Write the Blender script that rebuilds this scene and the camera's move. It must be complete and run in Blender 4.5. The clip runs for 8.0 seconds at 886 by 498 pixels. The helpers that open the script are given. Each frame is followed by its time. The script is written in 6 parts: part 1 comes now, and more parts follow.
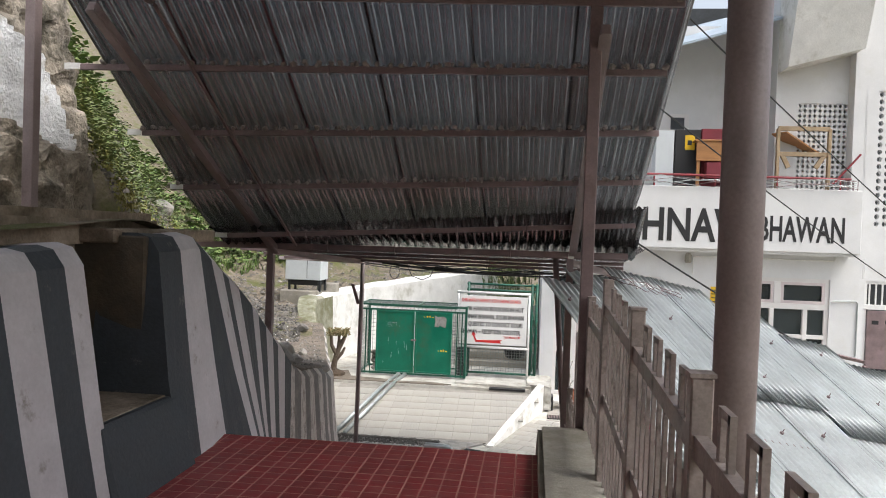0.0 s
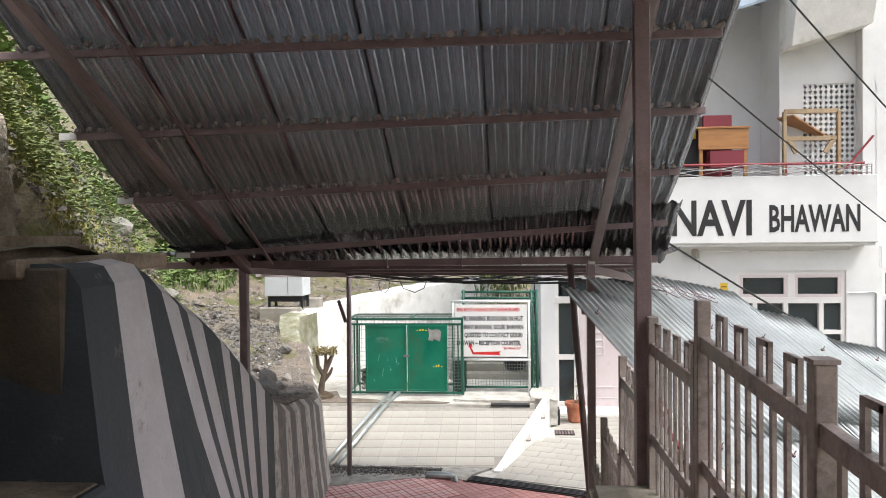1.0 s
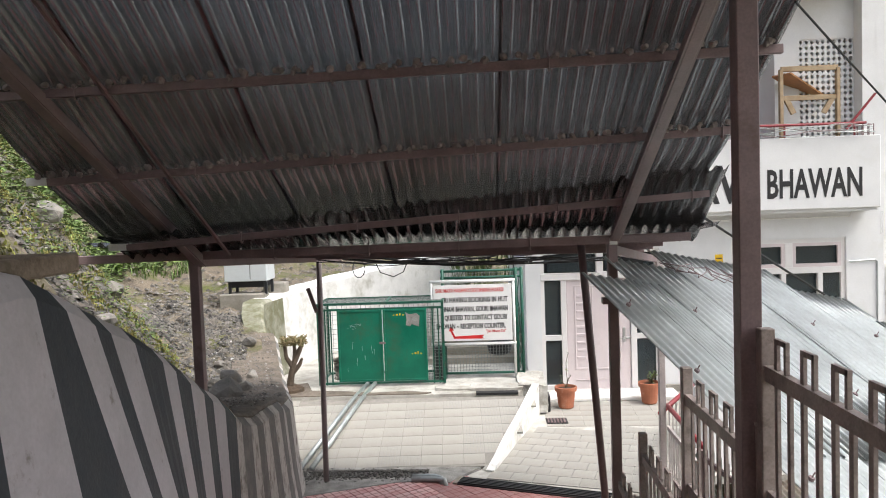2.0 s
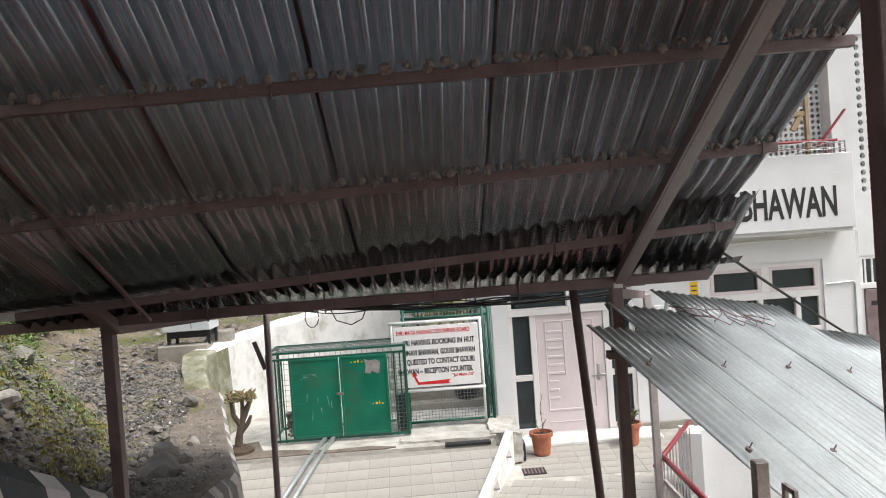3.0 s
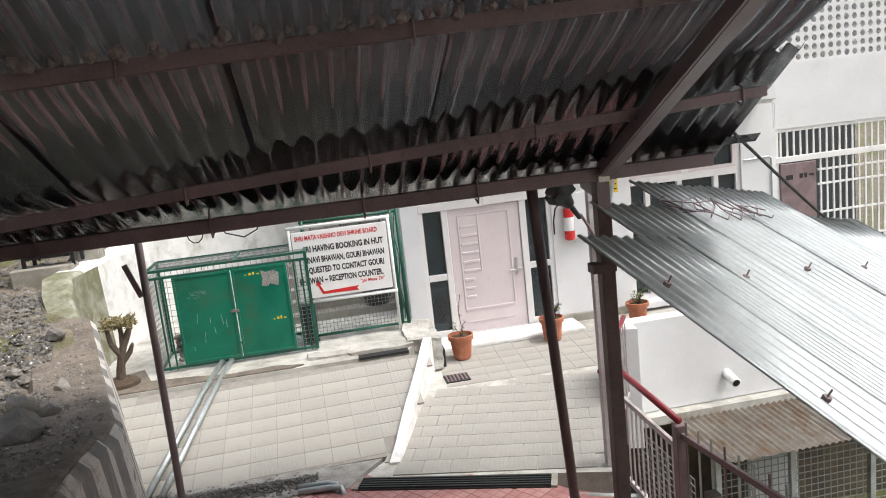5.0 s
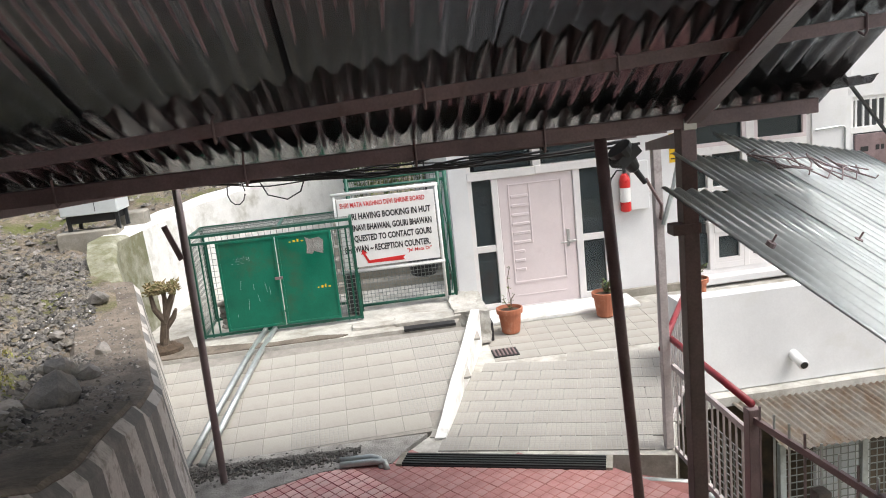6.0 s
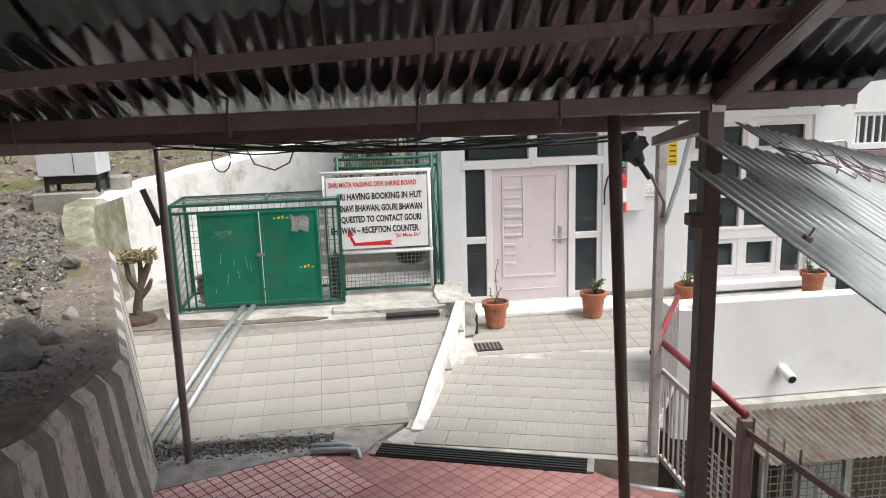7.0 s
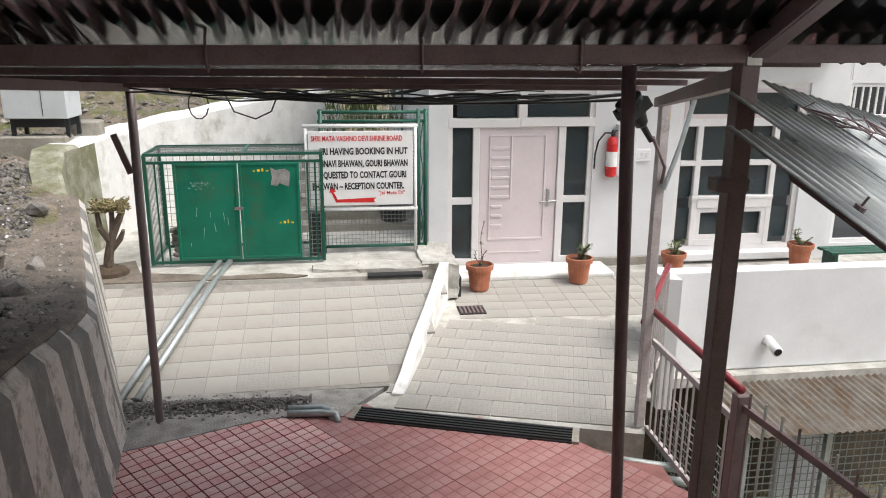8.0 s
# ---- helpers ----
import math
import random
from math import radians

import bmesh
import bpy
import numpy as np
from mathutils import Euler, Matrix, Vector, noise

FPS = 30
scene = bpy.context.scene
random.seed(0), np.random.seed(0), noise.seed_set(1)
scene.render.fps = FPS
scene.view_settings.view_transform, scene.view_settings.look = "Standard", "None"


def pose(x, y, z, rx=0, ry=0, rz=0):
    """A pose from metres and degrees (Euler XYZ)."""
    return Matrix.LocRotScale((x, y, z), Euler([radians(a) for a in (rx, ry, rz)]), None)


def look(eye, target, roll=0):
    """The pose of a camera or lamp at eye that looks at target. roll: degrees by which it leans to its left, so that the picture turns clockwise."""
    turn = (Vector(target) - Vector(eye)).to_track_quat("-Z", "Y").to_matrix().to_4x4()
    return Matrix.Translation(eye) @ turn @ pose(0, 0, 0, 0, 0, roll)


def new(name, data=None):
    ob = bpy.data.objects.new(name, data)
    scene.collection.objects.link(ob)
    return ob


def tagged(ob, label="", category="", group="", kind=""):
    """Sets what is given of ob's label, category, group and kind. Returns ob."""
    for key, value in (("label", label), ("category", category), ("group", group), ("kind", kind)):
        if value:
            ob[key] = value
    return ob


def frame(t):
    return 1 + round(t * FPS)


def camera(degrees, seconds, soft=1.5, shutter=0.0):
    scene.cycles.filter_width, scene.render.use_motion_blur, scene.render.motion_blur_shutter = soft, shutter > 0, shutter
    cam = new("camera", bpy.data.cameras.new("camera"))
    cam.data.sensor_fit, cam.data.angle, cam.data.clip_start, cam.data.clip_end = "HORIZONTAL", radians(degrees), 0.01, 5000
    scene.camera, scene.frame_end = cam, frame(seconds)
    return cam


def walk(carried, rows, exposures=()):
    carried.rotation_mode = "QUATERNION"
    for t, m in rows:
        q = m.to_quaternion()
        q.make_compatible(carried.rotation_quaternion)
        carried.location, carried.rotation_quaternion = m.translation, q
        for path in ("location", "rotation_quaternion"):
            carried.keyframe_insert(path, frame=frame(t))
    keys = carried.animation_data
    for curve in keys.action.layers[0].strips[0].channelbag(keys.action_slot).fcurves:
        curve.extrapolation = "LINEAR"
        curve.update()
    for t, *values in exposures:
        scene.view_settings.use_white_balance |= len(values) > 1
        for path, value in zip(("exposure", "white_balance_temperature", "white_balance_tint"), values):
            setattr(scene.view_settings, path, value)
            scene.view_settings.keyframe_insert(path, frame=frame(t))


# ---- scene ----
cam = camera(60.8, 8.0, 1.0)
PATH = [
    (0, (1.979, 1.541, 3.433), (1.745, 3.527, 3.389), 2.0),
    (0.5, (1.87, 2.093, 3.433), (1.676, 4.083, 3.406), -1.0),
    (1, (1.677, 2.62, 3.468), (1.492, 4.612, 3.435), -0.6),
    (2.3, (1.263, 4.064, 3.553), (1.243, 6.06, 3.434), -2.5),
    (2.5, (1.221, 4.246, 3.576), (1.253, 6.244, 3.489), -2.7),
    (3, (1.173, 4.769, 3.62), (1.217, 6.769, 3.583), -4.0),
    (3.5, (1.013, 5.122, 3.666), (1.183, 7.114, 3.622), -3.4),
    (4, (1.019, 5.477, 3.644), (1.239, 7.463, 3.55), -4.8),
    (4.5, (1.042, 5.83, 3.644), (1.289, 7.793, 3.347), -7.4),
    (4.7, (1.004, 5.927, 3.643), (1.325, 7.873, 3.316), -6.2),
    (6, (0.981, 6.459, 3.461), (1.162, 8.411, 3.06), -6.0),
    (6.5, (0.902, 6.576, 3.479), (1.092, 8.523, 3.062), -3.4),
    (7, (0.953, 6.727, 3.332), (1.172, 8.67, 2.912), -1.8),
    (7.5, (1.04, 6.906, 3.241), (1.303, 8.825, 2.743), -4.5),
    (8, (0.908, 7.019, 3.266), (1.179, 8.931, 2.743), 0.4),
]
walk(cam, [(t, look(eye, target, roll)) for t, eye, target, roll in PATH], [(0, 0.37), (0.5, 0.5), (1.0, 0.66), (1.75, 0.54), (2.5, 0.36), (4, 0.3), (5, 0.34), (6, 0.42), (6.5, 0.36), (7, 0.3), (8, 0.26)])

# ---- world, sun, exposure ----
world = bpy.data.worlds.new("sky")
scene.world = world
world.use_nodes = True
wn = world.node_tree
sky = wn.nodes.new("ShaderNodeTexSky")
sky.sky_type, sky.sun_disc = "NISHITA", False
sky.sun_elevation, sky.sun_rotation = radians(61), radians(117)
sky.air_density, sky.dust_density, sky.ozone_density = 1.2, 6.0, 0.6
hazy = wn.nodes.new("ShaderNodeHueSaturation")
hazy.inputs["Saturation"].default_value = 0.55
wn.links.new(sky.outputs[0], hazy.inputs["Color"])
wn.links.new(hazy.outputs[0], wn.nodes["Background"].inputs[0])
wn.nodes["Background"].inputs[1].default_value = 0.21
sun = new("sun", bpy.data.lights.new("sun", "SUN"))
sun.data.energy, sun.data.angle, sun.data.color = 0.95, radians(25), (0.93, 0.98, 1.0)
sun.matrix_world = look((5.6, -0.8, 9.5), (1.0, 1.5, 0.0))


# ---- materials ----
def mat(name, colour, rough=0.7, metal=0.0, spread=0.25, scale=6.0, fine=60.0, bump=0.25, bump_d=0.004, dirt=None, dirt_at=0.62, dirt_scale=1.6, piece=0.0, spec=0.5, dirt_soft=0.12, stretch=(1, 1, 1), island=0.0):
    """Painted, cast or weathered surface: grain at two scales, optional stains of another colour, variation by piece."""
    m = bpy.data.materials.new(name)
    m.use_nodes = True
    nt, n = m.node_tree, m.node_tree.nodes
    b = n["Principled BSDF"]
    tc = n.new("ShaderNodeTexCoord")
    mp = n.new("ShaderNodeMapping")
    mp.inputs["Scale"].default_value = stretch
    nt.links.new(tc.outputs["Object"], mp.inputs[0])

    def noise_tex(s, d=5.0, r=0.6):
        t = n.new("ShaderNodeTexNoise")
        t.inputs["Scale"].default_value, t.inputs["Detail"].default_value, t.inputs["Roughness"].default_value = s, d, r
        nt.links.new(mp.outputs[0], t.inputs["Vector"])
        return t.outputs["Fac"]

    def rng(sock, a, bb, c, d):
        r = n.new("ShaderNodeMapRange")
        for k, v in zip(range(1, 5), (a, bb, c, d)):
            r.inputs[k].default_value = v
        nt.links.new(sock, r.inputs[0])
        return r.outputs[0]

    def mul(a, c):
        q = n.new("ShaderNodeMath")
        q.operation = "MULTIPLY"
        nt.links.new(a, q.inputs[0])
        if isinstance(c, float):
            q.inputs[1].default_value = c
        else:
            nt.links.new(c, q.inputs[1])
        return q.outputs[0]

    big, small = noise_tex(scale), noise_tex(fine, 3.0)
    v = mul(rng(big, 0.3, 0.7, 1 - spread, 1 + spread), rng(small, 0.3, 0.7, 1 - spread * 0.5, 1 + spread * 0.5))
    if piece:
        oi = n.new("ShaderNodeObjectInfo")
        v = mul(v, rng(oi.outputs["Random"], 0, 1, 1 - piece, 1 + piece))
    if island:
        ge = n.new("ShaderNodeNewGeometry")
        v = mul(v, rng(ge.outputs["Random Per Island"], 0, 1, 1 - island, 1 + island))
    hsv = n.new("ShaderNodeHueSaturation")
    hsv.inputs["Color"].default_value = (*colour, 1)
    nt.links.new(v, hsv.inputs["Value"])
    col = hsv.outputs[0]
    if dirt:
        k = noise_tex(dirt_scale, 8.0, 0.68)
        mx = n.new("ShaderNodeMix")
        mx.data_type = "RGBA"
        nt.links.new(rng(k, dirt_at - dirt_soft, dirt_at + dirt_soft, 0, 1), mx.inputs["Factor"])
        nt.links.new(col, mx.inputs["A"])
        mx.inputs["B"].default_value = (*dirt, 1)
        col = mx.outputs["Result"]
    nt.links.new(col, b.inputs["Base Color"])
    wear = 0.12 if metal < 0.9 else 0.02
    nt.links.new(rng(big, 0.3, 0.7, max(rough - wear, 0.03), min(rough + wear, 1)), b.inputs["Roughness"])
    b.inputs["Metallic"].default_value = metal
    b.inputs["Specular IOR Level"].default_value = spec
    if bump:
        bp = n.new("ShaderNodeBump")
        bp.inputs["Strength"].default_value, bp.inputs["Distance"].default_value = bump, bump_d
        nt.links.new(small, bp.inputs["Height"])
        nt.links.new(bp.outputs[0], b.inputs["Normal"])
    return m


def glass_mat(name, tint):
    m = bpy.data.materials.new(name)
    m.use_nodes = True
    b = m.node_tree.nodes["Principled BSDF"]
    b.inputs["Base Color"].default_value = (*tint, 1)
    b.inputs["Roughness"].default_value = 0.06
    b.inputs["Transmission Weight"].default_value = 0.75
    b.inputs["IOR"].default_value = 1.45
    return m


STEEL = mat("brown painted steel", (0.21, 0.152, 0.155), 0.5, 0.0, 0.25, 4, 90, 0.15, 0.002, (0.12, 0.07, 0.045), 0.68, 5)
POLE = mat("purple grey painted pole", (0.25, 0.2, 0.202), 0.45, 0.0, 0.2, 4, 90, 0.12, 0.002, (0.05, 0.035, 0.03), 0.72, 6)
RAIL = mat("grey brown railing paint", (0.31, 0.262, 0.245), 0.5, 0.0, 0.28, 7, 80, 0.25, 0.002, (0.06, 0.045, 0.04), 0.64, 9)
SHEET_UNDER = mat("weathered roof sheet", (0.37, 0.373, 0.38), 0.19, 0.94, 0.07, 1.6, 30.0, 0.02, 0.002, (0.24, 0.2, 0.19), 0.62, 1.0, 0.05, dirt_soft=0.14)
SHEET_GALV = mat("galvanised sheet", (0.5, 0.54, 0.55), 0.4, 0.55, 0.14, 3, 45, 0.1, 0.002, (0.4, 0.43, 0.44), 0.6, 2.5, 0.08, dirt_soft=0.15)
SHEET_OLD = mat("rusty sheet", (0.33, 0.3, 0.26), 0.6, 0.2, 0.25, 5, 50, 0.2, 0.002, (0.22, 0.14, 0.08), 0.58, 4)
WALL_WHITE = mat("white lime wash", (0.7, 0.705, 0.71), 0.85, 0, 0.05, 2, 40, 0.25, 0.004, (0.62, 0.62, 0.58), 0.68, 1.4)
WALL_OLD = mat("old white wash", (0.76, 0.76, 0.74), 0.9, 0, 0.09, 3, 30, 0.5, 0.01, (0.38, 0.37, 0.31), 0.62, 1.7)
MOSS_WALL = mat("mossy plaster", (0.37, 0.365, 0.3), 0.92, 0, 0.25, 5, 35, 0.8, 0.012, (0.17, 0.17, 0.1), 0.45, 2.6)
STRIPE_W = mat("white stripe paint", (0.53, 0.505, 0.52), 0.75, 0, 0.1, 5, 45, 0.6, 0.006, (0.3, 0.27, 0.25), 0.66, 5.5, dirt_soft=0.05)
STRIPE_B = mat("slate stripe paint", (0.046, 0.055, 0.064), 0.7, 0, 0.22, 5, 45, 0.6, 0.006, (0.19, 0.18, 0.17), 0.68, 6.0, dirt_soft=0.05)
STRIPE_W_OLD = mat("worn white stripe paint", (0.56, 0.53, 0.5), 0.85, 0, 0.15, 6, 45, 0.7, 0.008, (0.25, 0.225, 0.2), 0.56, 6.0, dirt_soft=0.08)
STRIPE_B_OLD = mat("worn slate stripe paint", (0.18, 0.176, 0.168), 0.85, 0, 0.2, 6, 45, 0.7, 0.008, (0.27, 0.25, 0.23), 0.6, 6.0, dirt_soft=0.08)
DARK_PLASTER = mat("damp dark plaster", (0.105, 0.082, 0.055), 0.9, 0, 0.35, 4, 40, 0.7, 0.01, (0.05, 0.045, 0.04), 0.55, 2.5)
CONCRETE = mat("concrete", (0.33, 0.31, 0.27), 0.9, 0, 0.2, 3, 50, 0.6, 0.006, (0.17, 0.155, 0.12), 0.58, 2.3)
CONCRETE_PALE = mat("pale concrete", (0.5, 0.49, 0.455), 0.9, 0, 0.18, 3, 50, 0.6, 0.006, (0.27, 0.25, 0.21), 0.56, 2.3)
MORTAR = mat("rough mortar", (0.36, 0.35, 0.33), 0.95, 0, 0.3, 14, 60, 1.0, 0.02, (0.16, 0.155, 0.145), 0.55, 7)
TILE_GREY = mat("cement tile", (0.41, 0.395, 0.36), 0.8, 0, 0.16, 4, 60, 0.5, 0.003, (0.27, 0.255, 0.225), 0.54, 1.1, 0.06, dirt_soft=0.16)
TILE_RED = mat("red cement tile", (0.3, 0.04, 0.045), 0.48, 0, 0.2, 6, 60, 0.3, 0.002, (0.36, 0.17, 0.16), 0.66, 3.0, 0.12)
TILE_PINK = mat("worn red cement tile", (0.38, 0.165, 0.16), 0.5, 0, 0.24, 5, 60, 0.4, 0.003, (0.42, 0.27, 0.255), 0.56, 1.6, 0.08, dirt_soft=0.16)
TILE_WORN = mat("pale worn red tile", (0.66, 0.43, 0.41), 0.5, 0, 0.18, 4, 60, 0.3, 0.002, (0.5, 0.21, 0.2), 0.56, 2.4, 0.1)
GROUT = mat("grey grout", (0.27, 0.255, 0.23), 0.9, 0, 0.2, 8, 60, 0.4, 0.003)
GROOVE_PALE = mat("pale tile groove", (0.5, 0.27, 0.23), 0.85, 0, 0.2, 8, 60, 0.3, 0.002)
GROOVE_DARK = mat("dark red tile groove", (0.17, 0.03, 0.035), 0.85, 0, 0.2, 8, 60, 0.3, 0.002)
DIRT = mat("trodden dirt", (0.185, 0.155, 0.125), 0.95, 0, 0.3, 5, 40, 0.9, 0.012, (0.09, 0.075, 0.06), 0.6, 3.0)
LEDGE = mat("earth stained concrete", (0.31, 0.255, 0.2), 0.95, 0, 0.3, 4, 40, 0.8, 0.012, (0.11, 0.085, 0.055), 0.56, 2.6)
ROCK = mat("brown rock", (0.27, 0.235, 0.19), 0.95, 0, 0.35, 5, 30, 1.0, 0.03, (0.08, 0.07, 0.05), 0.54, 4.0, dirt_soft=0.06)
GROOVE_GREY = mat("worn tile groove", (0.33, 0.325, 0.305), 0.85, 0, 0.15, 8, 60, 0.3, 0.002)
LEAF_FERN = mat("dark fern leaf", (0.115, 0.145, 0.045), 0.6, 0, 0.3, 5, 60, 0, 0.002, (0.16, 0.19, 0.05), 0.55, 1.6, island=0.5)
GROUT_RED = mat("pale pink grout", (0.31, 0.135, 0.12), 0.85, 0, 0.2, 8, 60, 0.4, 0.003)
GREEN = mat("green enamel", (0.002, 0.15, 0.09), 0.4, 0, 0.22, 3, 50, 0.2, 0.002, (0.05, 0.11, 0.06), 0.64, 2.4, dirt_soft=0.1)
GREEN_DARK = mat("dark green frame paint", (0.008, 0.085, 0.055), 0.45, 0, 0.2, 5, 50, 0.12, 0.002, (0.07, 0.06, 0.04), 0.66, 6)
WIRE = mat("mesh wire", (0.26, 0.28, 0.27), 0.5, 0.5, 0.15, 6, 50, 0, 0.002)
WHITE_PAINT = mat("white gloss paint", (0.78, 0.78, 0.77), 0.35, 0, 0.05, 4, 50, 0.08, 0.002, (0.52, 0.5, 0.47), 0.72, 4)
FRAME_WHITE = mat("off white joinery paint", (0.74, 0.72, 0.71), 0.45, 0, 0.05, 4, 50, 0.1, 0.002, (0.56, 0.53, 0.51), 0.7, 4)
DOOR_PINK = mat("pale pink door paint", (0.66, 0.585, 0.59), 0.45, 0, 0.05, 3, 50, 0.1, 0.002, (0.55, 0.47, 0.47), 0.7, 3)
GLASS = glass_mat("dark window glass", (0.11, 0.14, 0.15))
# Unlit interior: the rooms' shade is put into a near-black colour
ROOM_SHADE = mat("dim room", (0.055, 0.06, 0.065), 0.9, 0, 0.3, 2, 20, 0)
CURTAIN = mat("maroon curtain", (0.16, 0.035, 0.045), 0.9, 0, 0.3, 9, 40, 0.2)
RED = mat("red rail paint", (0.24, 0.025, 0.035), 0.4, 0, 0.2, 5, 60, 0.1)
RED_BRIGHT = mat("bright red paint", (0.6, 0.03, 0.03), 0.35, 0, 0.1, 5, 60, 0.05)
BLACK = mat("black paint", (0.018, 0.018, 0.02), 0.5, 0, 0.2, 5, 60, 0.05)
BLACK_RUBBER = mat("black cable", (0.015, 0.015, 0.016), 0.6, 0, 0.15, 5, 60, 0)
TERRACOTTA = mat("terracotta", (0.4, 0.14, 0.075), 0.75, 0, 0.15, 6, 60, 0.25, 0.003, (0.5, 0.3, 0.22), 0.66, 6)
SOIL = mat("soil", (0.085, 0.06, 0.04), 0.95, 0, 0.35, 14, 70, 1.0, 0.02)
LEAF = mat("leaf", (0.1, 0.16, 0.04), 0.6, 0, 0.3, 8, 60, 0, 0.002, (0.14, 0.13, 0.04), 0.6, 4, 0.25, island=0.5)
LEAF_DRY = mat("dry succulent leaf", (0.25, 0.19, 0.1), 0.7, 0, 0.3, 20, 60, 0.2, 0.002, (0.13, 0.15, 0.05), 0.55, 14)
GRASS = mat("grass blades", (0.24, 0.25, 0.07), 0.7, 0, 0.35, 3, 40, 0, 0.002, (0.24, 0.2, 0.06), 0.52, 2.0, island=0.5)
BARK = mat("bark", (0.13, 0.1, 0.075), 0.9, 0, 0.3, 12, 60, 0.8, 0.008)
STONE = mat("grey stone", (0.22, 0.205, 0.185), 0.9, 0, 0.25, 6, 50, 0.6, 0.01, (0.14, 0.12, 0.1), 0.55, 5, 0.35, island=0.6)
STONE_WET = mat("dark stone", (0.125, 0.118, 0.108), 0.75, 0, 0.3, 6, 50, 0.6, 0.01, (0.24, 0.21, 0.17), 0.6, 5, 0.35, island=0.9)
HILL = mat("stony earth bank", (0.17, 0.14, 0.105), 0.95, 0, 0.4, 3, 24, 1.0, 0.03, (0.1, 0.11, 0.03), 0.54, 1.3, dirt_soft=0.07)
ROCK_WHITE = mat("lime washed rock", (0.66, 0.67, 0.68), 0.9, 0, 0.1, 3, 30, 0.9, 0.025, (0.4, 0.38, 0.34), 0.62, 3.0, dirt_soft=0.05)
PIPE_GREY = mat("galvanised pipe", (0.42, 0.46, 0.46), 0.4, 0.5, 0.15, 5, 50, 0.05, 0.002, (0.3, 0.31, 0.3), 0.6, 6)
STEEL_BARE = mat("bare steel", (0.55, 0.55, 0.54), 0.3, 0.9, 0.1, 6, 60, 0)
WOOD = mat("varnished plywood", (0.36, 0.17, 0.06), 0.5, 0, 0.22, 3, 40, 0.1, 0.002, stretch=(0.6, 4, 6))
WOOD_PALE = mat("raw timber", (0.36, 0.27, 0.17), 0.7, 0, 0.22, 3, 40, 0.15, 0.002, (0.25, 0.16, 0.08), 0.6, 5)
MAROON = mat("maroon laminate", (0.22, 0.03, 0.045), 0.5, 0, 0.12, 4, 50, 0.05)
YELLOW = mat("yellow print", (0.75, 0.48, 0.02), 0.6, 0, 0.1, 5, 50, 0)
CABINET = mat("pale grey cabinet metal", (0.62, 0.66, 0.68), 0.45, 0.1, 0.05, 4, 50, 0.05, 0.002, (0.5, 0.53, 0.54), 0.66, 4)
LAMP_GREY = mat("dark lamp casting", (0.03, 0.033, 0.036), 0.45, 0.3, 0.2, 6, 60, 0.1)
FAR_ROOF = mat("blue grey painted roof sheet", (0.36, 0.44, 0.52), 0.5, 0.1, 0.15, 3, 40, 0.1, 0.002, (0.5, 0.55, 0.6), 0.6, 3)
WET_MORTAR = mat("wet crumbly mortar", (0.16, 0.155, 0.145), 0.9, 0, 0.3, 14, 60, 1.0, 0.02, (0.08, 0.075, 0.07), 0.55, 7)
BAR_GREY = mat("weathered grey bar paint", (0.46, 0.425, 0.42), 0.55, 0, 0.2, 5, 60, 0.15, 0.002, (0.22, 0.18, 0.17), 0.66, 7)
FOAM = mat("grey brown mortar blobs", (0.27, 0.235, 0.225), 0.95, 0, 0.3, 12, 60, 0.8, 0.01)


# ---- mesh helpers ----
def hold(name, at, label, category, group="", kind=""):
    """The empty of a thing at its base."""
    ob = new(name)
    ob.empty_display_size = 0.1
    ob.matrix_world = Matrix.Translation(at)
    return tagged(ob, label, category, group, kind)


def mesh_of(name, bm, material, smooth=False):
    me = bpy.data.meshes.new(name)
    bmesh.ops.recalc_face_normals(bm, faces=bm.faces)
    bm.to_mesh(me)
    bm.free()
    me.materials.append(material)
    if smooth:
        me.shade_smooth()
    return me


def under(ob, parent):
    ob.parent = parent
    chain = Matrix.Identity(4)
    p = parent
    while p:
        chain = p.matrix_basis @ chain if not p.parent else p.matrix_parent_inverse @ p.matrix_basis @ chain
        p = p.parent
    ob.matrix_parent_inverse = chain.inverted()
    return ob


def part(name, bm, material, parent=None, label="", smooth=False):
    """One mesh object, in world coordinates, under its thing or part."""
    ob = new(name, mesh_of(name, bm, material, smooth))
    if parent is not None:
        under(ob, parent)
    return tagged(ob, label)


def solid(name, bm, material, label, category, group="", kind="", smooth=False):
    return tagged(new(name, mesh_of(name, bm, material, smooth)), label, category, group, kind)


def bevel(bm, w, seg=1):
    if w:
        bmesh.ops.bevel(bm, geom=list(bm.edges), offset=w, segments=seg, affect="EDGES", clamp_overlap=True)
    return bm


def box(lo, hi, r=0.0, bm=None):
    bm = bm or bmesh.new()
    g = bmesh.ops.create_cube(bm, size=1)
    c, s = [(a + b) / 2 for a, b in zip(lo, hi)], [abs(b - a) for a, b in zip(lo, hi)]
    bmesh.ops.transform(bm, matrix=Matrix.LocRotScale(c, None, s), verts=g["verts"])
    if r:
        es = {e for v in g["verts"] for e in v.link_edges}
        bmesh.ops.bevel(bm, geom=list(es), offset=r, segments=1, affect="EDGES", clamp_overlap=True)
    return bm


